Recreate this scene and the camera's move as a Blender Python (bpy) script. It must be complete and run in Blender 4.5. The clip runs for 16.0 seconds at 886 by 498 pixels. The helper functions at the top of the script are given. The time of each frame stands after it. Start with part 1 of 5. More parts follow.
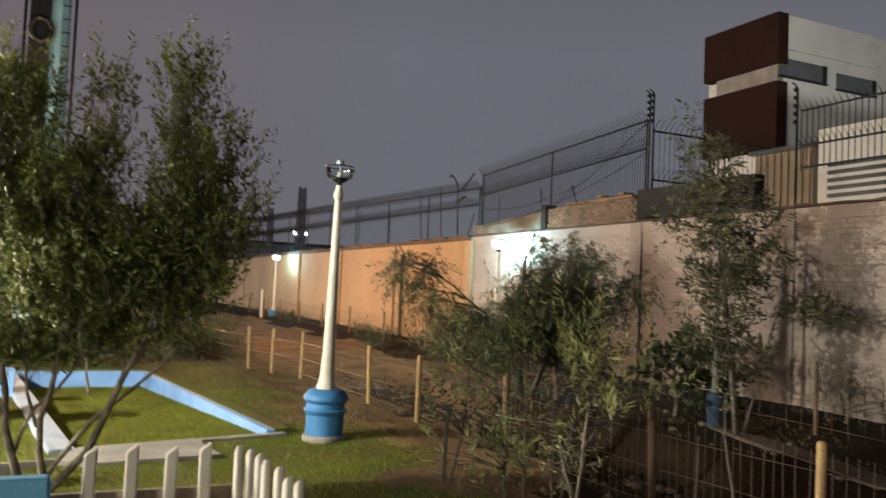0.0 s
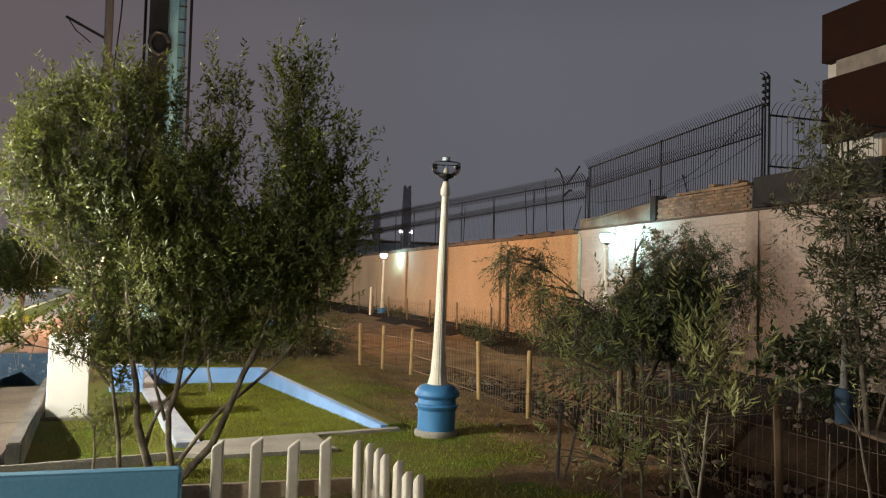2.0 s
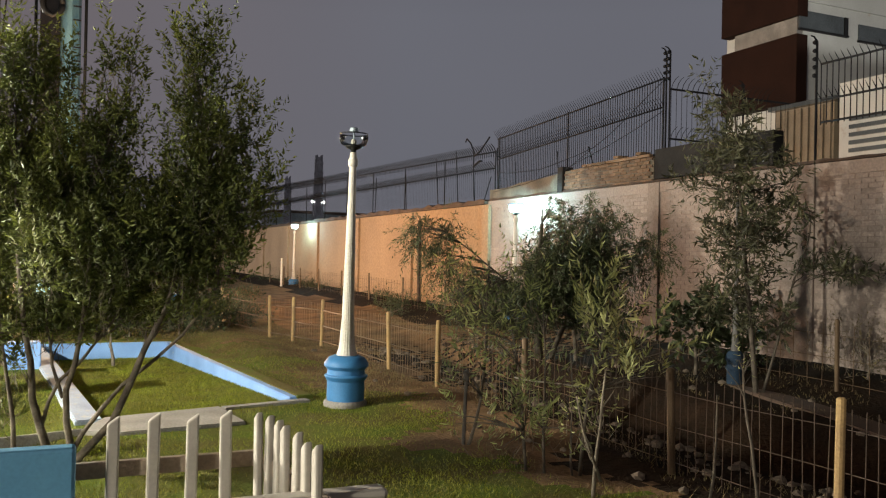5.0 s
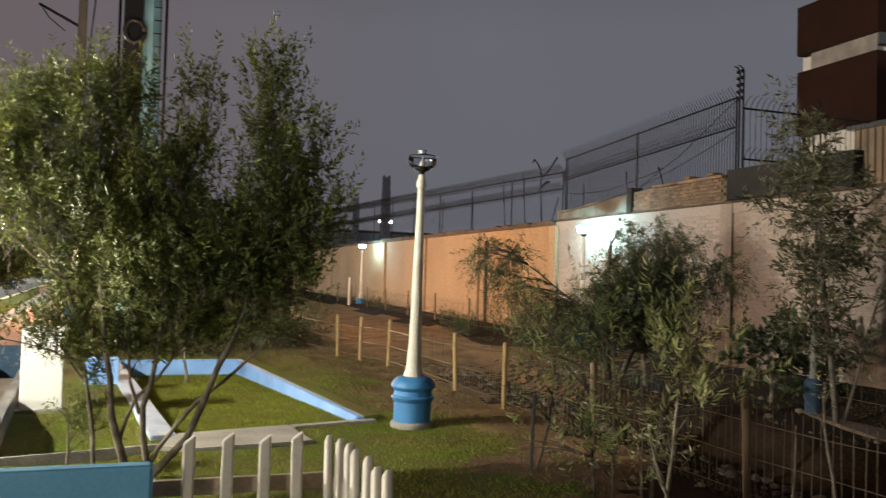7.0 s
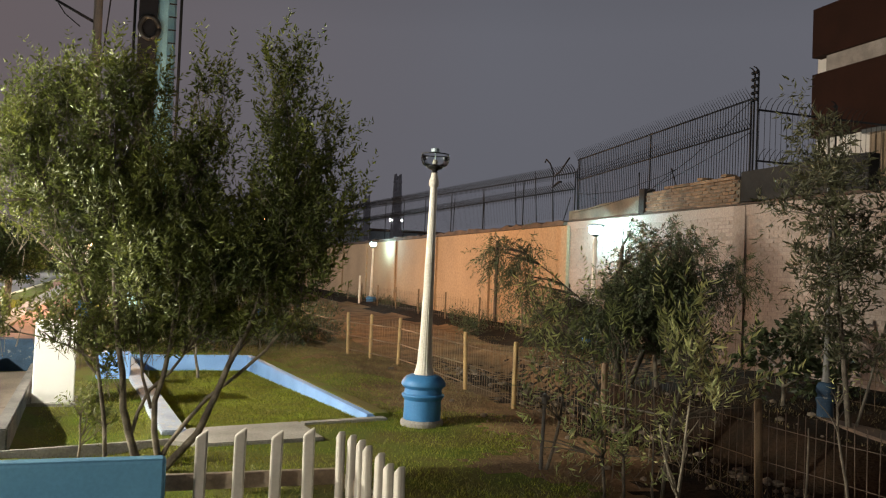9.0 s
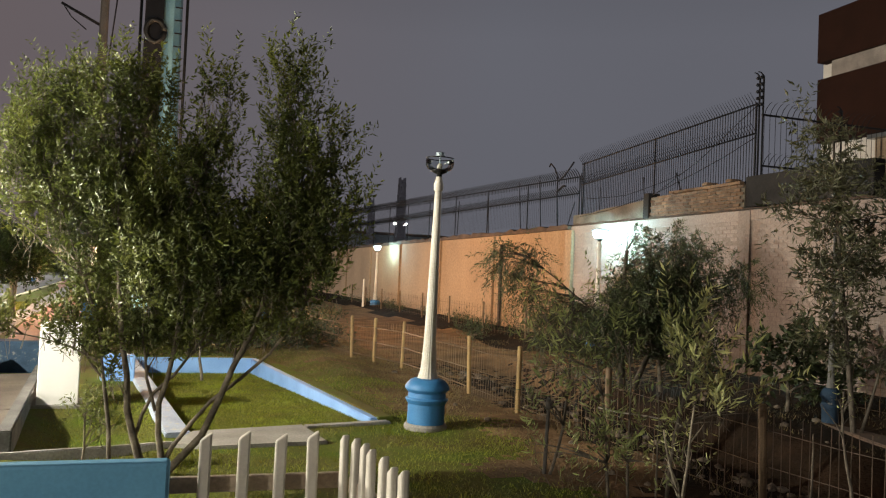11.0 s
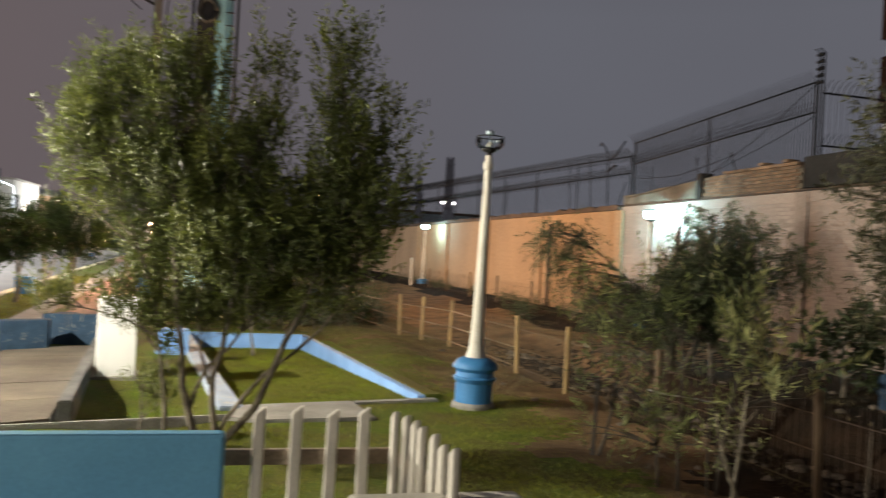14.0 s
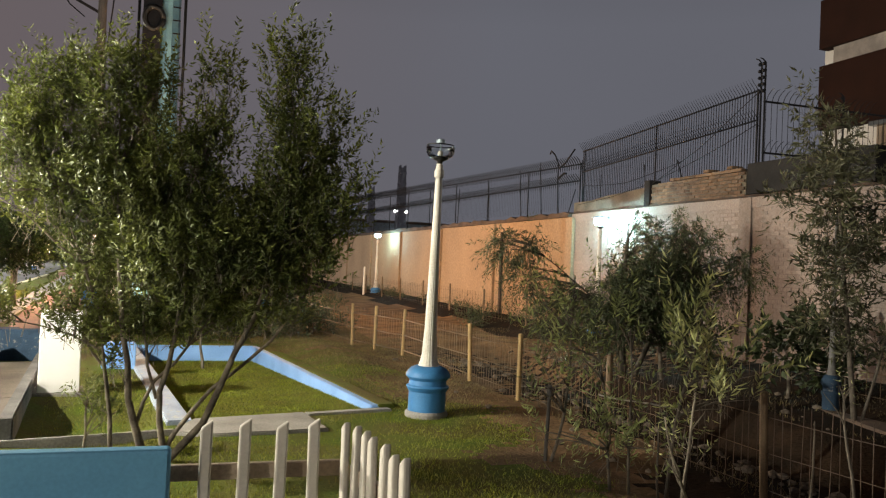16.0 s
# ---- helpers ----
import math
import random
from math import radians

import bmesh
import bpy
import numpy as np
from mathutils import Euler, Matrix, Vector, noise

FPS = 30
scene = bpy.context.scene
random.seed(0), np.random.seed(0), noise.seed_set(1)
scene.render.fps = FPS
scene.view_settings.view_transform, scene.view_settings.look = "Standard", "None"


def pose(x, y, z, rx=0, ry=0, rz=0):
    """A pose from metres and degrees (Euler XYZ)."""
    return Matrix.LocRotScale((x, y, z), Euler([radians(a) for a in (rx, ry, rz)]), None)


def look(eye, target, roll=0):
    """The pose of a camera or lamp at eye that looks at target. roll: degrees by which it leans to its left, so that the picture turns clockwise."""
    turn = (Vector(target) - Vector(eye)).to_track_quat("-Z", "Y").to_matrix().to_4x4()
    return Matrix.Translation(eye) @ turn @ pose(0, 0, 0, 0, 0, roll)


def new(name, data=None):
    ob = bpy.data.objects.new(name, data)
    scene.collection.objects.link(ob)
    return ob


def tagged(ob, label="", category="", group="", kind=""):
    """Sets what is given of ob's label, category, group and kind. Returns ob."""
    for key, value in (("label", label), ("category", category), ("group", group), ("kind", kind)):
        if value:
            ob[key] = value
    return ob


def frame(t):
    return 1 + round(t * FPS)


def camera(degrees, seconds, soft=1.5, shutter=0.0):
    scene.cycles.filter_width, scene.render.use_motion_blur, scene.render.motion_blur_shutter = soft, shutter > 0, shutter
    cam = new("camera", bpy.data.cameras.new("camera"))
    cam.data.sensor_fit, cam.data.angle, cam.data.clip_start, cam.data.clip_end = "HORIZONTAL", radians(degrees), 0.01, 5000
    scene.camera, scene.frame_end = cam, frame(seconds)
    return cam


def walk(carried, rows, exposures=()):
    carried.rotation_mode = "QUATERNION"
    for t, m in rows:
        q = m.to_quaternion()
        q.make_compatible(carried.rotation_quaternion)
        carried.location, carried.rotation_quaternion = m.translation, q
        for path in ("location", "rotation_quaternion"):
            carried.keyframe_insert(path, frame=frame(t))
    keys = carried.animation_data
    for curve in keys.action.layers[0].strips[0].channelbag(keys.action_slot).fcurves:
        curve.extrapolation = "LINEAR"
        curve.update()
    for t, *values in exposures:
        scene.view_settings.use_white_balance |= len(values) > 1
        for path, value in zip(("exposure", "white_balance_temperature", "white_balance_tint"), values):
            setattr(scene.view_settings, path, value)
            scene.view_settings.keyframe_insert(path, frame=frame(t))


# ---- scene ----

# ---------------------------------------------------------------- camera and its walk
cam = camera(56.56, 16.0, soft=1.2, shutter=0.8)
# seconds, eye, target, roll
PATH = [
    (0, (0.002, -0.017, 1.641), (4.220, 9.035, 2.149), 2.54),
    (0.5, (-0.004, 0.016, 1.639), (3.766, 9.253, 2.319), 1.99),
    (1, (-0.015, 0.027, 1.632), (3.154, 9.495, 2.190), 1.96),
    (1.5, (-0.014, 0.034, 1.630), (2.976, 9.567, 2.048), 1.42),
    (2, (-0.014, 0.035, 1.630), (3.028, 9.552, 2.045), 1.64),
    (2.5, (-0.006, 0.029, 1.632), (2.926, 9.589, 1.747), 1.47),
    (3, (0.003, 0.012, 1.637), (3.214, 9.483, 1.685), 1.13),
    (3.5, (0.030, 0.007, 1.634), (3.881, 9.235, 1.724), 0.71),
    (4, (0.028, -0.006, 1.630), (4.093, 9.131, 1.697), 1.10),
    (6.5, (0.019, -0.029, 1.660), (3.713, 9.261, 1.865), 2.05),
    (7, (0.009, -0.017, 1.660), (3.291, 9.424, 1.959), 1.64),
    (7.5, (-0.001, -0.011, 1.657), (3.075, 9.498, 2.003), 2.24),
    (8, (0.001, 0.005, 1.652), (3.066, 9.521, 1.886), 2.14),
    (8.5, (-0.001, -0.005, 1.653), (3.161, 9.478, 1.920), 2.32),
    (11, (-0.006, -0.006, 1.654), (3.108, 9.491, 1.982), 2.55),
    (11.5, (-0.013, -0.007, 1.651), (2.790, 9.587, 1.953), 2.60),
    (12, (-0.027, -0.005, 1.651), (2.334, 9.708, 1.917), 2.04),
    (12.5, (-0.035, 0.008, 1.649), (1.677, 9.859, 1.854), 2.30),
    (13, (-0.039, 0.017, 1.648), (1.739, 9.855, 1.862), 1.94),
    (13.5, (-0.031, 0.019, 1.645), (2.051, 9.800, 1.712), 1.63),
    (14, (-0.020, 0.013, 1.649), (2.556, 9.676, 1.699), 3.15),
    (14.5, (0.011, -0.015, 1.655), (3.416, 9.386, 1.797), 2.71),
    (15, (0.010, -0.008, 1.655), (3.238, 9.457, 1.679), 2.02),
    (15.5, (0.006, 0.007, 1.653), (3.185, 9.487, 1.788), 2.10),
    (16, (-0.003, 0.014, 1.651), (3.114, 9.514, 1.831), 2.48),
]
# the clip's camera brightens its picture a little at the start
EXPOSURES = ((0.0, 0.2), (0.5, 0.15), (1.5, -0.08), (3.0, -0.03), (4.0, 0.15), (6.5, 0.12), (8.0, 0.0), (11.0, -0.02), (12.5, -0.02), (14.5, -0.03), (16.0, 0.02))
walk(cam, [(t, look(eye, target, roll)) for t, eye, target, roll in PATH], EXPOSURES)

# ---------------------------------------------------------------- night sky and the large lights
scene.view_settings.exposure = 0.0
world = bpy.data.worlds.new("night_sky")
scene.world = world
world.use_nodes = True
wn, wl = world.node_tree.nodes, world.node_tree.links
wn.clear()
w_out, w_bg = wn.new("ShaderNodeOutputWorld"), wn.new("ShaderNodeBackground")
w_geo, w_sep = wn.new("ShaderNodeTexCoord"), wn.new("ShaderNodeSeparateXYZ")
w_side, w_mix = wn.new("ShaderNodeMapRange"), wn.new("ShaderNodeMix")
w_side.inputs["From Min"].default_value, w_side.inputs["From Max"].default_value = -0.45, 0.35
w_mix.data_type = "RGBA"
w_mix.inputs["A"].default_value = (0.160, 0.119, 0.119, 1)   # city glow over the street
w_mix.inputs["B"].default_value = (0.140, 0.142, 0.168, 1)   # lit haze over the yard
w_noise, w_lift = wn.new("ShaderNodeTexNoise"), wn.new("ShaderNodeMix")
w_noise.inputs["Scale"].default_value = 1.6
w_lift.data_type, w_lift.blend_type = "RGBA", "MULTIPLY"
w_lift.inputs["Factor"].default_value = 0.25
wl.new(w_geo.outputs["Generated"], w_sep.inputs[0])
wl.new(w_sep.outputs["X"], w_side.inputs["Value"])
wl.new(w_side.outputs[0], w_mix.inputs["Factor"])
wl.new(w_geo.outputs["Generated"], w_noise.inputs["Vector"])
wl.new(w_mix.outputs["Result"], w_lift.inputs["A"])
wl.new(w_noise.outputs["Fac"], w_lift.inputs["B"])
w_high, w_fall = wn.new("ShaderNodeMapRange"), wn.new("ShaderNodeMix")
w_high.inputs["From Min"].default_value, w_high.inputs["From Max"].default_value = 0.28, 0.75   # the glow fades towards the zenith
w_high.inputs["To Min"].default_value, w_high.inputs["To Max"].default_value = 1.0, 0.10
w_fall.data_type, w_fall.blend_type = "RGBA", "MULTIPLY"
w_fall.inputs["Factor"].default_value = 1.0
wl.new(w_sep.outputs["Z"], w_high.inputs["Value"])
wl.new(w_lift.outputs["Result"], w_fall.inputs["A"])
wl.new(w_high.outputs[0], w_fall.inputs["B"])
wl.new(w_fall.outputs["Result"], w_bg.inputs["Color"])
wl.new(w_bg.outputs[0], w_out.inputs[0])
w_bg.inputs["Strength"].default_value = 1.0


def point_light(name, place, watts, colour, radius):
    data = bpy.data.lights.new(name, "POINT")
    data.energy, data.color, data.shadow_soft_size = watts, colour, radius
    ob = new(name, data)
    ob.location = place
    return ob


FAR_STREET_LAMP = (-13.0, 40.0, 5.2)
point_light("street_lamp_light", (FAR_STREET_LAMP[0] + 0.3, 40.0, 4.7), 9000, (1.0, 0.97, 0.92), 0.15)
for place, watts in (((-15.2, 62, 4.7), 6000), ((-14.6, 92, 4.7), 6000)):
    point_light("street_lamp_light", place, watts, (1.0, 0.96, 0.90), 0.15)
BACK_LAMP = (-17.5, -4.2, 4.5)      # lamp across the street, behind the viewpoint
point_light("street_lamp_light", (BACK_LAMP[0], BACK_LAMP[1], BACK_LAMP[2] - 0.5), 11500, (1.0, 0.93, 0.77), 0.5)
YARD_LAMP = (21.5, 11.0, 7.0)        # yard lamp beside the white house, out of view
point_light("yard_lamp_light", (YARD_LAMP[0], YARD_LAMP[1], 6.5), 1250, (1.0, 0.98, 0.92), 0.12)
WARM, WHITE_WARM, COOL = (1.0, 0.49, 0.18), (1.0, 0.94, 0.77), (0.45, 0.92, 1.0)

# ---------------------------------------------------------------- materials


def material(name, colour, colour2=None, rough=0.8, scale=6.0, fine=60.0, bump=0.3, metal=0.0, island=0.0, depth=0.01, wear=None, wear_at=0.62, spec=0.4, grainy=0.45):
    """Two-scale procedural surface: broad blotches, fine grain, relief, an optional layer of wear."""
    m = bpy.data.materials.new(name)
    m.use_nodes = True
    n, l = m.node_tree.nodes, m.node_tree.links
    b = n["Principled BSDF"]
    b.inputs["Roughness"].default_value, b.inputs["Metallic"].default_value = rough, metal
    b.inputs["Specular IOR Level"].default_value = spec
    colour2 = colour2 or tuple(c * 0.7 for c in colour)
    pos = n.new("ShaderNodeNewGeometry")
    big, small = n.new("ShaderNodeTexNoise"), n.new("ShaderNodeTexNoise")
    big.inputs["Scale"].default_value, big.inputs["Detail"].default_value = scale, 6
    small.inputs["Scale"].default_value, small.inputs["Detail"].default_value = fine, 4
    for t in (big, small):
        l.new(pos.outputs["Position"], t.inputs["Vector"])
    ramp = n.new("ShaderNodeValToRGB")
    ramp.color_ramp.elements[0].position, ramp.color_ramp.elements[1].position = 0.35, 0.68
    ramp.color_ramp.elements[0].color, ramp.color_ramp.elements[1].color = (*colour2, 1), (*colour, 1)
    l.new(big.outputs["Fac"], ramp.inputs["Fac"])
    grain = n.new("ShaderNodeMix")
    grain.data_type, grain.blend_type = "RGBA", "OVERLAY"
    grain.inputs["Factor"].default_value = grainy
    l.new(ramp.outputs["Color"], grain.inputs["A"])
    l.new(small.outputs["Fac"], grain.inputs["B"])
    out = grain.outputs["Result"]
    if island:
        obj = n.new("ShaderNodeObjectInfo")
        add = n.new("ShaderNodeMath")
        add.operation = "ADD"
        l.new(pos.outputs["Random Per Island"], add.inputs[0])
        l.new(obj.outputs["Random"], add.inputs[1])
        frac = n.new("ShaderNodeMath")
        frac.operation = "FRACT"
        l.new(add.outputs[0], frac.inputs[0])
        rng = n.new("ShaderNodeMapRange")
        rng.inputs["To Min"].default_value, rng.inputs["To Max"].default_value = 1 - island, 1 + island
        l.new(frac.outputs[0], rng.inputs["Value"])
        hsv = n.new("ShaderNodeHueSaturation")
        l.new(rng.outputs[0], hsv.inputs["Value"])
        l.new(out, hsv.inputs["Color"])
        out = hsv.outputs["Color"]
    if wear:
        wn_ = n.new("ShaderNodeTexNoise")
        wn_.inputs["Scale"].default_value, wn_.inputs["Detail"].default_value = scale * 2.3, 9
        wn_.inputs["Roughness"].default_value = 0.7
        l.new(pos.outputs["Position"], wn_.inputs["Vector"])
        wr = n.new("ShaderNodeMapRange")
        wr.inputs["From Min"].default_value, wr.inputs["From Max"].default_value = wear_at, wear_at + 0.06
        l.new(wn_.outputs["Fac"], wr.inputs["Value"])
        wm = n.new("ShaderNodeMix")
        wm.data_type = "RGBA"
        wm.inputs["B"].default_value = (*wear, 1)
        l.new(wr.outputs[0], wm.inputs["Factor"])
        l.new(out, wm.inputs["A"])
        out = wm.outputs["Result"]
    l.new(out, b.inputs["Base Color"])
    if bump:
        bp = n.new("ShaderNodeBump")
        bp.inputs["Strength"].default_value, bp.inputs["Distance"].default_value = bump, depth
        l.new(small.outputs["Fac"], bp.inputs["Height"])
        l.new(bp.outputs[0], b.inputs["Normal"])
    return m


def leaf_material(name, colour, colour2, rough=0.58, through_light=0.25):
    m = material(name, colour, colour2, rough=rough, scale=2.2, fine=30, bump=0, island=0.45, spec=0.5)
    n, l = m.node_tree.nodes, m.node_tree.links
    b, out = n["Principled BSDF"], n["Material Output"]
    tr, mix = n.new("ShaderNodeBsdfTranslucent"), n.new("ShaderNodeMixShader")
    mix.inputs[0].default_value = through_light
    src = b.inputs["Base Color"].links[0].from_socket
    l.new(src, tr.inputs["Color"])
    l.new(b.outputs[0], mix.inputs[1])
    l.new(tr.outputs[0], mix.inputs[2])
    l.new(mix.outputs[0], out.inputs[0])
    return m


def glow_material(name, colour, strength):
    m = bpy.data.materials.new(name)
    m.use_nodes = True
    b = m.node_tree.nodes["Principled BSDF"]
    b.inputs["Base Color"].default_value = (0.8, 0.8, 0.8, 1)
    b.inputs["Emission Color"].default_value = (*colour, 1)
    b.inputs["Emission Strength"].default_value = strength
    return m


def globe_material(name, colour, strength):
    """A lit milky globe that lets its bulb's light out."""
    m = bpy.data.materials.new(name)
    m.use_nodes = True
    n, l = m.node_tree.nodes, m.node_tree.links
    glow, clear, add = n.new("ShaderNodeEmission"), n.new("ShaderNodeBsdfTransparent"), n.new("ShaderNodeAddShader")
    glow.inputs["Color"].default_value, glow.inputs["Strength"].default_value = (*colour, 1), strength
    l.new(glow.outputs[0], add.inputs[0])
    l.new(clear.outputs[0], add.inputs[1])
    l.new(add.outputs[0], n["Material Output"].inputs[0])
    return m


def glass_material(name, tint=(0.9, 0.93, 0.93)):
    m = bpy.data.materials.new(name)
    m.use_nodes = True
    n, l = m.node_tree.nodes, m.node_tree.links
    out = n["Material Output"]
    clear, gloss, mix, fres = n.new("ShaderNodeBsdfTransparent"), n.new("ShaderNodeBsdfGlossy"), n.new("ShaderNodeMixShader"), n.new("ShaderNodeFresnel")
    clear.inputs["Color"].default_value = (*tint, 1)
    gloss.inputs["Roughness"].default_value = 0.05
    fres.inputs["IOR"].default_value = 1.55
    l.new(fres.outputs[0], mix.inputs[0])
    l.new(clear.outputs[0], mix.inputs[1])
    l.new(gloss.outputs[0], mix.inputs[2])
    l.new(mix.outputs[0], out.inputs[0])
    return m


M_SOIL = material("soil", (0.215, 0.135, 0.072), (0.105, 0.066, 0.037), spec=0.1, rough=0.95, scale=1.7, fine=22, bump=0.9, depth=0.03)
M_TURF = material("turf_soil", (0.080, 0.120, 0.012), (0.095, 0.080, 0.024), spec=0.1, rough=0.95, scale=1.5, fine=30, bump=0.8, depth=0.02)
M_BLADE = leaf_material("grass_blade", (0.185, 0.225, 0.011), (0.155, 0.145, 0.018), rough=0.6, through_light=0.3)
M_BLADE_DRY = leaf_material("dry_grass_blade", (0.16, 0.13, 0.045), (0.10, 0.075, 0.03), rough=0.7, through_light=0.2)
M_ASPHALT = material("asphalt", (0.085, 0.082, 0.080), (0.055, 0.054, 0.054), rough=0.75, scale=0.6, fine=45, bump=0.4)
M_PAVING = material("worn_paving", (0.17, 0.138, 0.106), (0.10, 0.08, 0.063), rough=0.9, scale=1.3, fine=35, bump=0.4, island=0.12)
M_CONCRETE = material("concrete", (0.30, 0.285, 0.26), (0.20, 0.19, 0.178), rough=0.9, scale=2.0, fine=50, bump=0.4, depth=0.006)
M_BRICKPATH = material("brick_paving", (0.34, 0.17, 0.11), (0.22, 0.11, 0.08), rough=0.9, scale=1.5, fine=30, bump=0.4)
M_BLUE = material("sky_blue_paint", (0.15, 0.37, 0.56), (0.12, 0.31, 0.49), rough=0.55, scale=1.6, fine=70, bump=0.08, grainy=0.15, wear=(0.30, 0.36, 0.42), wear_at=0.68, depth=0.004)
M_BLUE_LAMP = material("strong_blue_paint", (0.045, 0.19, 0.42), (0.035, 0.15, 0.34), rough=0.55, scale=4.0, fine=70, bump=0.12, grainy=0.2, wear=(0.22, 0.30, 0.38), wear_at=0.68)
M_BLUE_DARK = material("worn_dark_blue_paint", (0.030, 0.058, 0.098), (0.02, 0.038, 0.066), rough=0.8, scale=4.0, fine=70, bump=0.2, spec=0.2, wear=(0.14, 0.14, 0.14), wear_at=0.6)
M_BLUE_PALE = material("pale_blue_paint", (0.20, 0.36, 0.66), (0.15, 0.29, 0.56), rough=0.7, scale=2.4, fine=50, bump=0.2, grainy=0.2, wear=(0.40, 0.42, 0.44), wear_at=0.66, depth=0.006)
M_BLUE_WORN = material("worn_blue_grey_paint", (0.36, 0.42, 0.52), (0.26, 0.31, 0.40), rough=0.85, scale=3.0, fine=50, bump=0.4, wear=(0.40, 0.40, 0.38), wear_at=0.55)
M_SOOT = material("sooty_concrete", (0.17, 0.165, 0.16), (0.09, 0.088, 0.085), rough=0.9, scale=3.0, fine=50, bump=0.5)
M_WHITE = material("white_paint", (0.52, 0.485, 0.43), (0.42, 0.385, 0.335), rough=0.5, scale=4.0, fine=60, bump=0.1, grainy=0.15, wear=(0.50, 0.46, 0.40), wear_at=0.70, depth=0.004)
M_WHITE_PLASTER = material("white_plaster", (0.84, 0.84, 0.83), (0.78, 0.77, 0.75), rough=0.85, scale=2.0, fine=60, bump=0.15, grainy=0.1, depth=0.004)
M_CREAM = material("cream_pole_paint", (0.72, 0.68, 0.61), (0.58, 0.54, 0.47), rough=0.7, scale=3.0, fine=60, bump=0.3, depth=0.004)
M_RAIL = material("weathered_rail_wood", (0.36, 0.29, 0.22), (0.24, 0.18, 0.13), rough=0.9, scale=5.0, fine=60, bump=0.5, wear=(0.06, 0.05, 0.045), wear_at=0.66)
M_POST = material("ochre_post_paint", (0.36, 0.24, 0.10), (0.26, 0.17, 0.08), rough=0.7, scale=5.0, fine=60, bump=0.3, wear=(0.20, 0.11, 0.06), wear_at=0.66)
M_WIRE = material("rusty_wire", (0.17, 0.115, 0.065), (0.10, 0.065, 0.038), rough=0.7, scale=4.0, fine=80, bump=0.2, metal=0.2)
# darker copy of the wire; on the near fence its colour holds the dim light
M_WIRE_DARK = material("darkened_wire", (0.07, 0.045, 0.03), (0.04, 0.027, 0.02), rough=0.8, scale=4.0, fine=80, bump=0.2)
M_IRON = material("black_iron", (0.011, 0.011, 0.014), (0.007, 0.007, 0.009), rough=0.8, scale=5.0, fine=80, bump=0.2, spec=0.2)
M_PINK = material("pink_painted_brick", (0.285, 0.23, 0.20), (0.22, 0.178, 0.155), rough=0.9, scale=0.9, fine=28, bump=0.5, island=0.07, wear=(0.255, 0.20, 0.172), wear_at=0.60)
M_PINK_JOINT = material("pink_painted_mortar", (0.26, 0.208, 0.18), (0.20, 0.16, 0.138), rough=0.95, scale=1.2, fine=30, bump=0.5, wear=(0.24, 0.17, 0.15), wear_at=0.62)
M_ORANGE = material("ochre_plaster", (0.31, 0.205, 0.122), (0.245, 0.16, 0.095), rough=0.9, scale=0.5, fine=16, bump=0.5, wear=(0.25, 0.17, 0.105), wear_at=0.60, depth=0.02)
M_RAWBRICK = material("raw_clay_brick", (0.17, 0.105, 0.06), (0.09, 0.055, 0.034), rough=0.95, scale=2.0, fine=28, bump=0.6, island=0.3)
M_MORTAR = material("grey_mortar", (0.12, 0.105, 0.08), (0.07, 0.06, 0.048), rough=0.95, scale=2.5, fine=30, bump=0.6)
M_DARKWALL = material("dark_sooty_render", (0.034, 0.032, 0.031), (0.020, 0.019, 0.019), spec=0.05, rough=0.95, scale=2.0, fine=30, bump=0.5)
M_COPING = material("dark_roof_edge", (0.10, 0.065, 0.045), (0.05, 0.035, 0.028), rough=0.95, scale=2.0, fine=30, bump=0.5)
M_BROWN = material("brown_cladding", (0.028, 0.012, 0.008), (0.020, 0.009, 0.006), spec=0.1, rough=0.8, scale=0.8, fine=30, bump=0.2)
M_OFFWHITE = material("stained_white_render", (0.62, 0.63, 0.60), (0.50, 0.505, 0.48), rough=0.9, scale=0.4, fine=20, bump=0.1, grainy=0.15, wear=(0.46, 0.42, 0.37), wear_at=0.6)
M_BEIGE = material("beige_sheet", (0.27, 0.225, 0.16), (0.20, 0.165, 0.12), rough=0.8, scale=1.0, fine=30, bump=0.2)
M_PANE = material("dark_window_glass", (0.10, 0.115, 0.12), (0.07, 0.08, 0.085), rough=0.15, scale=1.0, fine=20, bump=0)
M_MAST = material("mast_steel", (0.18, 0.35, 0.43), (0.13, 0.26, 0.33), rough=0.5, scale=1.0, fine=30, bump=0.1, metal=0.2)
# far towers: distance haze is mixed into this pale blue-grey
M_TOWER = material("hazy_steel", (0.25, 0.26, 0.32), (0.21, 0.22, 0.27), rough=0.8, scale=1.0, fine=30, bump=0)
M_POLE = material("dark_pole", (0.085, 0.075, 0.07), (0.055, 0.05, 0.045), rough=0.9, scale=1.0, fine=30, bump=0.3)
# dark soil, with the shade lying over it put into the colour
M_SHADE_SOIL = material("shaded_dark_soil", (0.027, 0.016, 0.010), (0.013, 0.009, 0.006), spec=0.08, rough=0.95, scale=1.9, fine=22, bump=0.9, depth=0.03)
M_STEEL = material("galvanised_steel", (0.30, 0.36, 0.40), (0.22, 0.27, 0.31), rough=0.5, scale=1.0, fine=30, bump=0.1, metal=0.4)
M_BARK = material("olive_bark", (0.22, 0.185, 0.14), (0.085, 0.07, 0.055), rough=0.95, scale=9, fine=70, bump=0.9, depth=0.01)
M_BARK_DARK = material("dark_bark", (0.12, 0.10, 0.078), (0.055, 0.046, 0.036), rough=0.95, scale=9, fine=70, bump=0.9, depth=0.01)
M_BARK_PALE = material("pale_bark", (0.26, 0.225, 0.17), (0.12, 0.10, 0.076), rough=0.95, scale=9, fine=70, bump=0.9, depth=0.01)
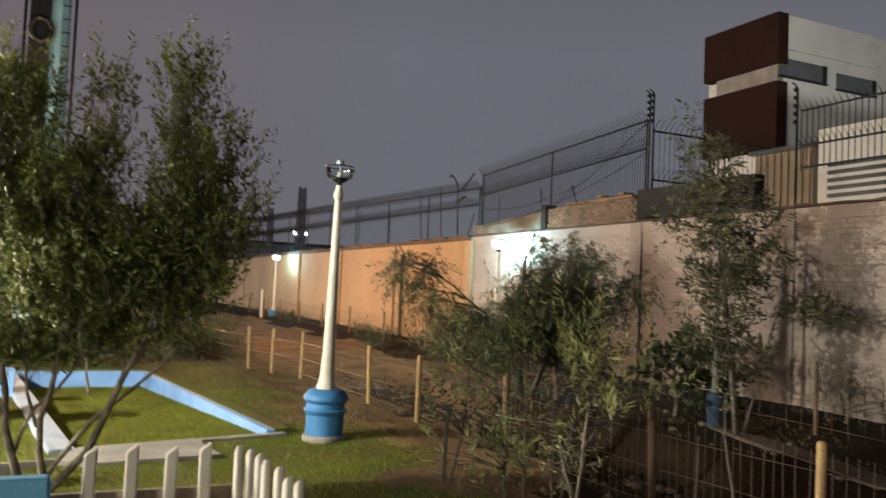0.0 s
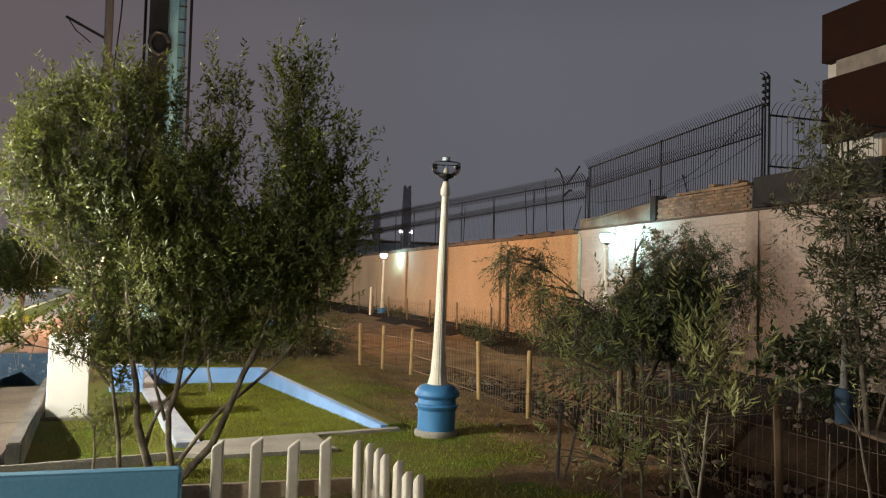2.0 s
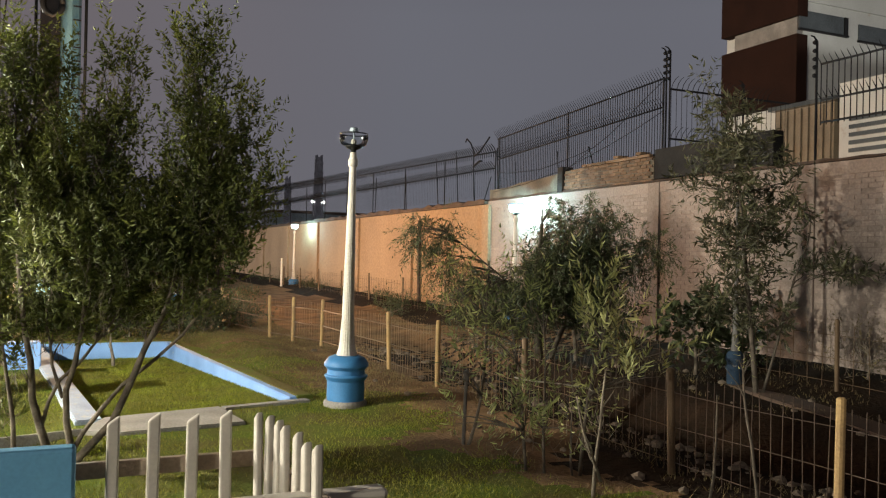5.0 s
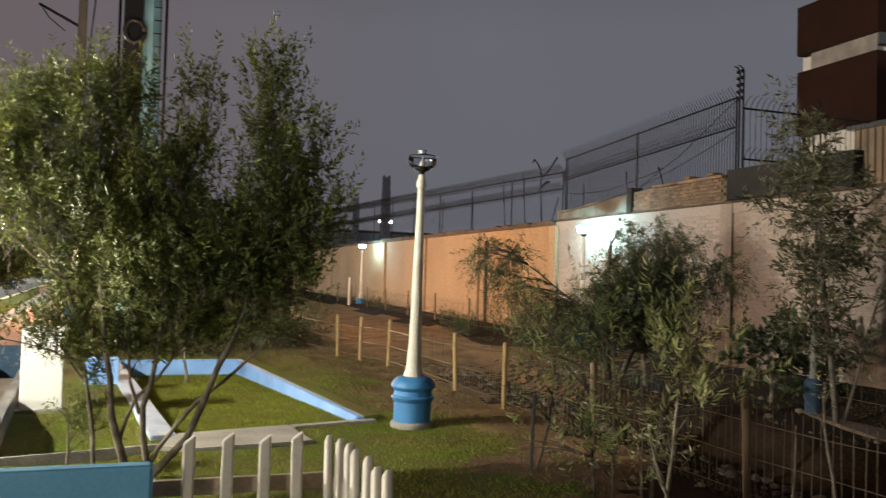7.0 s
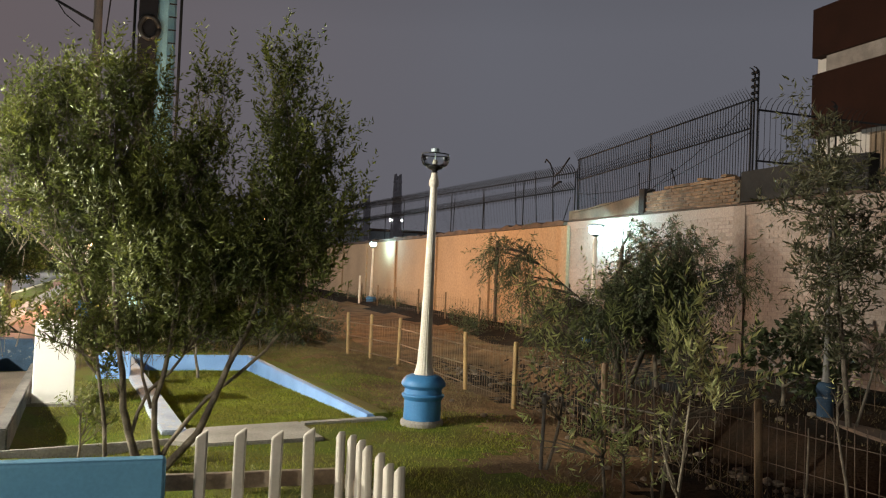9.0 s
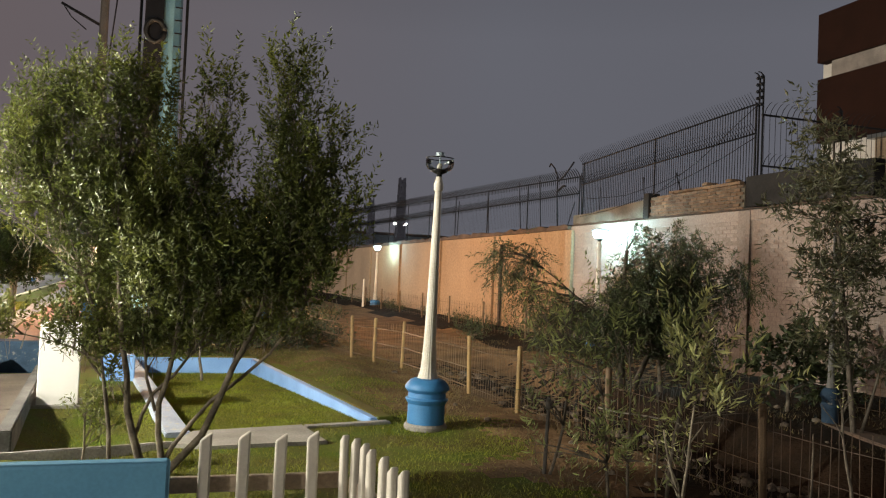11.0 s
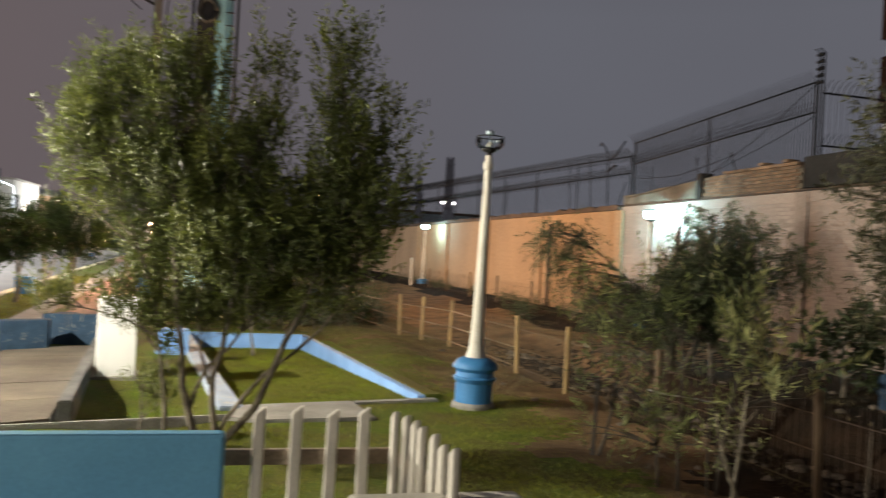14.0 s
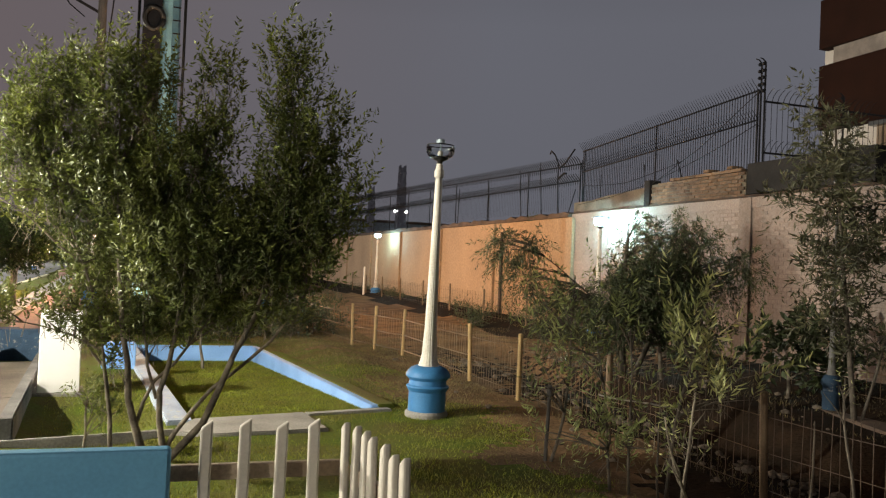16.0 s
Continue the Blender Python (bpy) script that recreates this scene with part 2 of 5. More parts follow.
M_OLIVE = leaf_material("olive_leaf", (0.160, 0.180, 0.036), (0.066, 0.084, 0.020))
M_SAPLING = leaf_material("sapling_leaf", (0.44, 0.44, 0.19), (0.17, 0.19, 0.065))
M_GREYLEAF = leaf_material("grey_green_leaf", (0.28, 0.32, 0.115), (0.105, 0.13, 0.044))
M_DARKLEAF = leaf_material("dark_leaf", (0.062, 0.078, 0.030), (0.034, 0.046, 0.018))
M_PEPPER = leaf_material("pepper_tree_leaf", (0.088, 0.105, 0.044), (0.045, 0.057, 0.024))
M_YOUNG = leaf_material("young_tree_leaf", (0.085, 0.085, 0.040), (0.048, 0.050, 0.024))
M_STREETLEAF = leaf_material("street_tree_leaf", (0.042, 0.070, 0.012), (0.022, 0.040, 0.008))
M_GLASS = glass_material("clear_lamp_glass")
M_BLACK = material("black_plastic", (0.02, 0.02, 0.02), (0.012, 0.012, 0.012), spec=0.2, rough=0.4, scale=5, fine=60, bump=0.1)
M_COOLGLOW = globe_material("cool_lit_globe", COOL, 25.0)
M_KEYGLOW = globe_material("white_lit_globe", WHITE_WARM, 25.0)
M_WARMGLOW = globe_material("sodium_lit_globe", WARM, 9.0)
M_LEDGLOW = glow_material("led_lens", (1.0, 0.96, 0.88), 60.0)
M_WINDOWGLOW = glow_material("lit_window", (1.0, 0.86, 0.62), 2.2)
M_STONE = material("rubble_stone", (0.17, 0.135, 0.10), (0.09, 0.07, 0.055), rough=0.95, scale=6, fine=40, bump=0.7, island=0.35)
M_YELLOW = material("yellow_kerb_paint", (0.66, 0.60, 0.34), (0.52, 0.48, 0.30), rough=0.8, scale=2, fine=40, bump=0.3)

# ---------------------------------------------------------------- mesh helpers


def mesh_of(bm, name):
    me = bpy.data.meshes.new(name)
    bm.to_mesh(me)
    bm.free()
    return me


def put(name, me, mat, parent=None, label="", at=None):
    if mat and not me.materials:
        me.materials.append(mat)
    ob = new(name, me)
    if parent:
        ob.parent = parent
    if at is not None:
        ob.matrix_basis = at
    if label:
        tagged(ob, label)
    return ob


def part(name, bm, mat, parent, label="", at=None, smooth=False):
    if smooth:
        for fc in bm.faces:
            fc.smooth = True
    return put(name, mesh_of(bm, name), mat, parent, label, at)


def thing(name, label, category, at=None, group="", kind=""):
    ob = tagged(new(name), label, category, group, kind)
    if at is not None:
        ob.matrix_basis = at if isinstance(at, Matrix) else Matrix.Translation(at)
    return ob


def box(bm, lo, hi, bevel=0.0, m=None):
    lo, hi = Vector(lo), Vector(hi)
    geo = bmesh.ops.create_cube(bm, size=1.0)
    c, s = (lo + hi) / 2, hi - lo
    for v in geo["verts"]:
        v.co = Vector((v.co.x * s.x, v.co.y * s.y, v.co.z * s.z)) + c
        if m:
            v.co = m @ v.co
    if bevel:
        bmesh.ops.bevel(bm, geom=list({e for v in geo["verts"] for e in v.link_edges}), offset=bevel, segments=2, profile=0.5, affect="EDGES")


def boxed(lo, hi, bevel=0.0, m=None):
    bm = bmesh.new()
    box(bm, lo, hi, bevel, m)
    return bm


def lathe(profile, n=24, bm=None, flute=0.0):
    """Turned solid round z from (radius, height) pairs."""
    bm = bm or bmesh.new()
    rings = []
    for r, z in profile:
        ring = []
        for i in range(n):
            a = 2 * math.pi * i / n
            k = 1 - (flute if i % 2 else 0)
            ring.append(bm.verts.new((r * k * math.cos(a), r * k * math.sin(a), z)))
        rings.append(ring)
    for a, b in zip(rings, rings[1:]):
        for i in range(n):
            bm.faces.new((a[i], a[(i + 1) % n], b[(i + 1) % n], b[i]))
    bm.faces.new(rings[0][::-1])
    bm.faces.new(rings[-1])
    return bm


def tube(bm, pts, radii, n=7):
    """A bent, tapered tube through pts."""
    pts = [Vector(p) for p in pts]
    rings = []
    side = Vector((1, 0.13, 0.07))
    for i, p in enumerate(pts):
        d = (pts[min(i + 1, len(pts) - 1)] - pts[max(i - 1, 0)]).normalized()
        u = (side - d * side.dot(d)).normalized()
        if u.length < 0.1:
            u = d.orthogonal().normalized()
        v = d.cross(u)
        rings.append([bm.verts.new(p + radii[i] * (u * math.cos(2 * math.pi * k / n) + v * math.sin(2 * math.pi * k / n))) for k in range(n)])
    for a, b in zip(rings, rings[1:]):
        for k in range(n):
            f = bm.faces.new((a[k], a[(k + 1) % n], b[(k + 1) % n], b[k]))
            f.smooth = True
    bm.faces.new(rings[0][::-1])
    bm.faces.new(rings[-1])


def from_arrays(name, verts, faces):
    me = bpy.data.meshes.new(name)
    me.from_pydata([tuple(v) for v in verts], [], [tuple(f) for f in faces])
    return me

# ---------------------------------------------------------------- ground
PIT = [(0.24, 8.46), (2.16, 8.92), (1.41, 14.9), (-0.5, 14.9)]     # sunken lawn, corners in turn
PIT_DEPTH = 0.22
WALL_X = 9.6


def in_pit(x, y, grow=0.0):
    inside = np.ones_like(x, dtype=bool)
    for (ax, ay), (bx, by) in zip(PIT, PIT[1:] + PIT[:1]):
        inside &= ((bx - ax) * (y - ay) - (by - ay) * (x - ax)) / math.hypot(bx - ax, by - ay) > -grow
    return inside


def smooth_step(v, a, b):
    k = np.clip((v - a) / (b - a), 0, 1)
    return k * k * (3 - 2 * k)


def kerb_x(y):
    return np.interp(y, (-40, 14, 80, 300), (-4.3, -4.85, -8.2, -19))


def ground_z(x, y):
    x, y = np.asarray(x, float), np.asarray(y, float)
    z = 0.03 * np.sin(1.3 * x + 0.4 * y) * np.cos(0.9 * y - 0.5 * x) * smooth_step(x, 2.4, 3.6)
    z = z + 0.012 * np.sin(3.1 * x) * np.sin(2.7 * y + 1)
    z = z + 0.16 * np.exp(-((x - 2.6) / 0.6) ** 2 - ((y - 13.5) / 2.4) ** 2)              # bank beside the sunken lawn
    z = z - 0.42 * smooth_step(x, 4.9, 5.5) * (1 - smooth_step(x, 6.3, 6.9)) * (1 - smooth_step(y, 10, 20))   # dry channel
    z = z + 0.22 * smooth_step(x, 7.6, 9.0) * smooth_step(y, 2, 6)                        # soil heaped against the wall
    z = z - 0.17 * np.exp(-((x + 0.68) / 0.52) ** 4 - ((y - 8.75) / 1.0) ** 4)             # lawn sunk beside the plaza kerb
    street = smooth_step(kerb_x(y) - x, 0.08, 0.45)
    z = z * (1 - street) - 0.16 * street
    floor_z = -0.03 - (PIT_DEPTH - 0.03) * np.clip((y - 8.8) / 6.0, 0, 1)                 # the sunken lawn falls away from its front edge
    return np.where(in_pit(x, y, 0.09), floor_z, z)


def spread(fine_lo, fine_hi, step, far):
    mid = np.arange(fine_lo, fine_hi + step / 2, step)
    out, d = [], step
    while sum(out) < far:
        d *= 1.35
        out.append(d)
    run = np.cumsum(out)
    return np.concatenate([(fine_lo - run)[::-1], mid, fine_hi + run])


gx, gy = spread(-6.0, 10.0, 0.1, 1500), spread(-4.0, 20.0, 0.1, 1500)
GX, GY = np.meshgrid(gx, gy)
GZ = ground_z(GX, GY)
cols, rws = len(gx), len(gy)
idx = np.arange(rws * cols).reshape(rws, cols)
quads = np.stack([idx[:-1, :-1], idx[:-1, 1:], idx[1:, 1:], idx[1:, :-1]], -1).reshape(-1, 4)
ground_me = from_arrays("ground", np.stack([GX, GY, GZ], -1).reshape(-1, 3), quads.tolist())


def grassiness(x, y):
    """1 on the lawns, 0 on the bare soil by the fence."""
    edge = 3.15 + 0.35 * np.sin(1.7 * y) + 0.25 * np.sin(4.3 * y + 1) - 0.35 * smooth_step(y, 8.6, 10.5)
    return 1 - smooth_step(x, edge - 0.45, edge + 0.45)


fx = (GX[:-1, :-1] + GX[1:, 1:]).ravel() / 2
fy = (GY[:-1, :-1] + GY[1:, 1:]).ravel() / 2
rng = np.random.default_rng(3)
is_turf = grassiness(fx, fy) > rng.uniform(0.2, 0.8, fx.shape)
ground_me.materials.append(M_SOIL)
ground_me.materials.append(M_TURF)
ground_me.materials.append(M_SHADE_SOIL)
# darker soil along channel, near fence and wall foot paints their shade
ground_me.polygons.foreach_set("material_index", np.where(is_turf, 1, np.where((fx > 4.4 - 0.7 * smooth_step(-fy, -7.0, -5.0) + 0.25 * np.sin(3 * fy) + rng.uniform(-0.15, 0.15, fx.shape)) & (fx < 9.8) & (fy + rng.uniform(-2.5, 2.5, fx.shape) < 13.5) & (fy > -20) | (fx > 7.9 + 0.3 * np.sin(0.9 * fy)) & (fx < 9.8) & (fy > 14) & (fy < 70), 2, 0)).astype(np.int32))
ground_me.polygons.foreach_set("use_smooth", np.ones(len(quads), bool))
ground = tagged(new("ground", ground_me), "trampled lawn turning to bare brown soil", "ground", kind="structure")


def quad_prism(bm, pts, z0, z1):
    lo = [bm.verts.new((x, y, z0)) for x, y in pts]
    hi = [bm.verts.new((x, y, z1)) for x, y in pts]
    n = len(pts)
    for i in range(n):
        bm.faces.new((lo[i], lo[(i + 1) % n], hi[(i + 1) % n], hi[i]))
    bm.faces.new(lo[::-1])
    bm.faces.new(hi)
    bmesh.ops.recalc_face_normals(bm, faces=bm.faces)
    return bm


def strip(a, b, width, side=1):
    """Plan of a wall from a to b, its thickness laid to one side."""
    a, b = Vector(a), Vector(b)
    d = (b - a).normalized()
    n = Vector((-d.y, d.x)) * width * side
    return [tuple(a), tuple(b), tuple(b + n), tuple(a + n)]


def slab(name, pts, z0, z1, mat, label, category, kind="structure", bevel=0.012):
    bm = quad_prism(bmesh.new(), pts, z0, z1)
    if bevel:
        bmesh.ops.bevel(bm, geom=list(bm.edges), offset=bevel, segments=2, affect="EDGES")
    return tagged(put(name, mesh_of(bm, name), mat), label, category, kind=kind)


A, B, C, D = PIT
retaining = "pale blue painted concrete edge of the sunken lawn"
slab("retaining_wall_east", strip(B, C, 0.24, -1), -0.4, 0.05, M_BLUE_PALE, retaining, "low wall")
slab("retaining_wall_back", strip((C[0] + 0.1, C[1]), (D[0] - 0.15, D[1]), 0.24, -1), -0.4, 0.05, M_BLUE_PALE, retaining, "low wall")
slab("retaining_wall_west", strip(D, (A[0] + 0.02, A[1] - 0.12), 0.24, -1), -0.4, 0.04, M_BLUE_WORN, "worn pale blue-grey concrete edge of the sunken lawn", "low wall")
slab("blue_wall_end", [(-0.86, 12.3), (-0.42, 12.3), (-0.45, 12.55), (-0.89, 12.55)], -0.1, 0.36, M_BLUE_PALE, "short pale blue wall at the corner of the sunken lawn", "low wall")
E1, E2 = Vector((B[0] + 0.085, B[1])), Vector((C[0] + 0.085, C[1]))
slab("turf_edge_east", strip(E1, E2, 0.2, -1), -0.1, 0.062, M_TURF, "turf growing over the back of the low wall", "turf")
slab("turf_edge_back", strip((C[0] + 0.15, C[1] + 0.08), (D[0] - 0.15, D[1] + 0.08), 0.2, -1), -0.1, 0.07, M_TURF, "turf growing over the back of the low wall", "turf")
slab("entry_slab", [(0.04, 7.86), (0.40, 7.70), (1.50, 7.84), (1.38, 8.70), (0.27, 8.44)], -0.3, 0.035, M_CONCRETE, "grey worn concrete slab in front of the sunken lawn", "paving")
slab("edging_front", strip((1.39, 8.72), (2.35, 8.95), 0.13, -1), -0.3, 0.03, M_CONCRETE, "thin grey concrete edging strip in the grass", "edging")
slab("edging_lawn", strip((-2.3, 7.25), (0.1, 7.85), 0.06), -0.1, 0.05, M_CONCRETE, "thin concrete edging along the lawn", "edging")

slab("channel_edge", strip((8.45, 10.4), (6.95, 5.2), 0.42), -0.5, 0.02, M_COPING, "worn earthy edge of the dry channel", "edging")

# plaza, path, pavement and street
plaza = slab("plaza", [(-2.45, 7.2), (-1.36, 7.75), (-1.66, 12.9), (-2.85, 12.6)], -0.2, 0.012, M_SOOT, "worn beige concrete plaza with dirty seams", "paving")


def paved_strip(parent, a0, a1, b0, b1, rows_, cols_, gap, z0, z1, mat, seed):
    """Separate slabs with open joints between the sides a0-a1 and b0-b1."""
    r = random.Random(seed)
    a0, a1, b0, b1 = Vector(a0), Vector(a1), Vector(b0), Vector(b1)
    for i in range(rows_):
        for k in range(cols_):
            u0, u1, v0, v1 = i / rows_, (i + 1) / rows_, k / cols_, (k + 1) / cols_
            q = [a0.lerp(a1, u).lerp(b0.lerp(b1, u), v) for u, v in ((u0, v0), (u0, v1), (u1, v1), (u1, v0))]
            c = sum(q, Vector((0, 0))) / 4
            dz = r.uniform(-0.004, 0.004)
            pts = [tuple(c + (p - c) * (1 - gap / max((p - c).length, 0.01))) for p in q]
            part("paving_slab", quad_prism(bmesh.new(), pts, z0, z1 + dz), mat, parent)


paved_strip(plaza, (-2.43, 7.24), (-2.83, 12.58), (-1.39, 7.76), (-1.68, 12.86), 5, 1, 0.012, 0.0, 0.034, M_PAVING, 4)
slab("plaza_gutter", [(-2.66, 7.0), (-2.455, 7.2), (-2.855, 12.6), (-3.03, 12.6)], -0.2, 0.022, M_PAVING, "stained concrete strip between plaza and pavement", "paving")
slab("plaza_wall", strip((-1.22, 7.8), (-1.60, 12.6), 0.12), -0.4, 0.18, M_SOOT, "low sooty concrete kerb wall beside the plaza", "low wall")
slab("planter_wall", [(-2.85, 12.15), (-2.3, 12.5), (-2.32, 12.75), (-2.95, 12.4)], -0.1, 0.42, M_BLUE_DARK, "low faded blue wall at the end of the plaza", "low wall")
slab("planter_wall_back", [(-2.5, 13.05), (-1.45, 13.2), (-1.45, 13.4), (-2.5, 13.25)], -0.1, 0.45, M_BLUE_DARK, "low faded dark blue wall across the plaza", "low wall")
slab("blue_post_base", [(-2.5, 14.0), (-2.2, 14.0), (-2.2, 14.3), (-2.5, 14.3)], -0.1, 0.38, M_BLUE_DARK, "small blue painted concrete block", "block")
slab("verge_block", [(-5.15, 23.3), (-4.75, 23.3), (-4.75, 23.7), (-5.15, 23.7)], -0.1, 0.45, M_BLUE_LAMP, "small blue painted concrete block on the verge", "block")
slab("brick_walk", [(-2.6, 13.6), (-1.45, 13.6), (-5.6, 70.0), (-8.0, 70.0)], -0.2, 0.02, M_BRICKPATH, "reddish brick paved walk through the park", "path")
slab("pavement", [(-3.1, 6.0), (-2.5, 6.0), (-3.2, 16.0), (-5.2, 55.0), (-6.0, 55.0), (-3.65, 16.0)], -0.2, 0.04, M_CONCRETE, "pale concrete pavement strip along the grass", "pavement", bevel=0)
paved_strip(bpy.data.objects["pavement"], (-3.07, 6.0), (-3.63, 15.9), (-2.53, 6.0), (-3.22, 15.9), 9, 1, 0.012, 0.0, 0.062, M_CONCRETE, 6)
slab("kerb", [(-4.55, -6.0), (-4.75, -6.0), (-5.05, 14.0), (-8.4, 80.0), (-8.2, 80.0), (-4.85, 14.0)], -0.3, 0.02, M_YELLOW, "faded yellow painted street kerb", "kerb", bevel=0)
slab("road", [(-4.75, -30.0), (-20.0, -30.0), (-24.0, 120.0), (-10.5, 120.0), (-8.4, 80.0), (-5.05, 14.0), (-4.75, -6.0)], -0.4, -0.12, M_ASPHALT, "grey asphalt street lit by street lamps", "road", bevel=0)

# ---------------------------------------------------------------- boundary wall
wall_east = thing("wall_east", "long boundary wall, pink painted brick and ochre plaster", "wall", kind="structure")
Y_JOIN = 18.9
part("brick_backing", boxed((WALL_X + 0.02, -12, -0.6), (WALL_X + 0.26, Y_JOIN, 3.06)), M_PINK_JOINT, wall_east, "pink painted mortar of the brick wall")
part("plaster_length", boxed((WALL_X + 0.01, Y_JOIN, -0.6), (WALL_X + 0.26, 120, 2.98)), M_ORANGE, wall_east, "ochre plastered length of the wall")
for y in (18.9, 24.2, 29.6, 35.4, 41.0, 47, 53, 60, 68, 76):
    part("pilaster", boxed((WALL_X - 0.07, y - 0.17, -0.5), (WALL_X + 0.02, y + 0.17, 2.96), 0.01), M_ORANGE, wall_east)
for y in (5.2, 8.75, 12.2):
    part("brick_pier", boxed((WALL_X - 0.012, y - 0.16, -0.5), (WALL_X + 0.03, y + 0.16, 3.05), 0.008), M_PINK_JOINT, wall_east)


def rough_bar(y0, y1, z, thick, overhang, step, mat_seed):
    """An uneven coping along the top of the wall."""
    r = random.Random(mat_seed)
    bm = bmesh.new()
    prev = None
    y = y0
    while y < y1 + 1e-6:
        top = z + thick * r.uniform(0.55, 1.25)
        out = WALL_X - overhang * r.uniform(0.5, 1.2)
        ring = [bm.verts.new(p) for p in ((out, y, z), (WALL_X + 0.3, y, z), (WALL_X + 0.3, y, top), (out + 0.03, y, top))]
        if prev:
            for i in range(4):
                bm.faces.new((prev[i], prev[(i + 1) % 4], ring[(i + 1) % 4], ring[i]))
        else:
            bm.faces.new(ring[::-1])
        prev = ring
        y += step
    bm.faces.new(prev)
    return bm


part("coping", rough_bar(Y_JOIN, 120, 2.985, 0.13, 0.10, 0.35, 1), M_COPING, wall_east, "dark ragged roof edge along the wall top")
part("drainpipe", lathe([(0.05, -0.1), (0.05, 2.7)], 10), M_WIRE_DARK, wall_east, "dark rusted drainpipe", at=pose(WALL_X - 0.05, 23.4, 0))
part("skim_band", boxed((WALL_X + 0.004, -12, 2.87), (WALL_X + 0.03, Y_JOIN, 3.055), 0.006), M_PINK, wall_east, "smooth painted band above the bricks")
part("coping", rough_bar(-12, 18.85, 3.065, 0.05, 0.03, 0.22, 2), M_COPING, wall_east, "thin dark crumbling coping")
# raw brick upstand, falling away along the wall
part("mortar_wedge", quad_prism(bmesh.new(), [(15.4, 3.08), (18.85, 3.08), (18.85, 3.34), (17.9, 3.35), (17.2, 3.42), (16.4, 3.44), (15.4, 3.50)], WALL_X + 0.03, WALL_X + 0.24), M_MORTAR, wall_east, "grey mortared wedge on the wall top",
     at=Matrix(((0, 0, 1, 0), (1, 0, 0, 0), (0, 1, 0, 0), (0, 0, 0, 1))))
part("upstand_core", boxed((WALL_X + 0.03, 12.25, 3.07), (WALL_X + 0.22, 15.4, 3.52)), M_MORTAR, wall_east)
part("upstand_pier", boxed((WALL_X - 0.03, 15.28, 3.07), (WALL_X + 0.24, 15.5, 3.62), 0.01), M_DARKWALL, wall_east, "sooty pier on the wall top")
part("dark_upstand", boxed((WALL_X + 0.02, 9.4, 3.12), (WALL_X + 0.24, 12.22, 3.66), 0.01), M_DARKWALL, wall_east, "dark sooty upstand on the wall top")

# ---------------------------------------------------------------- park lamps


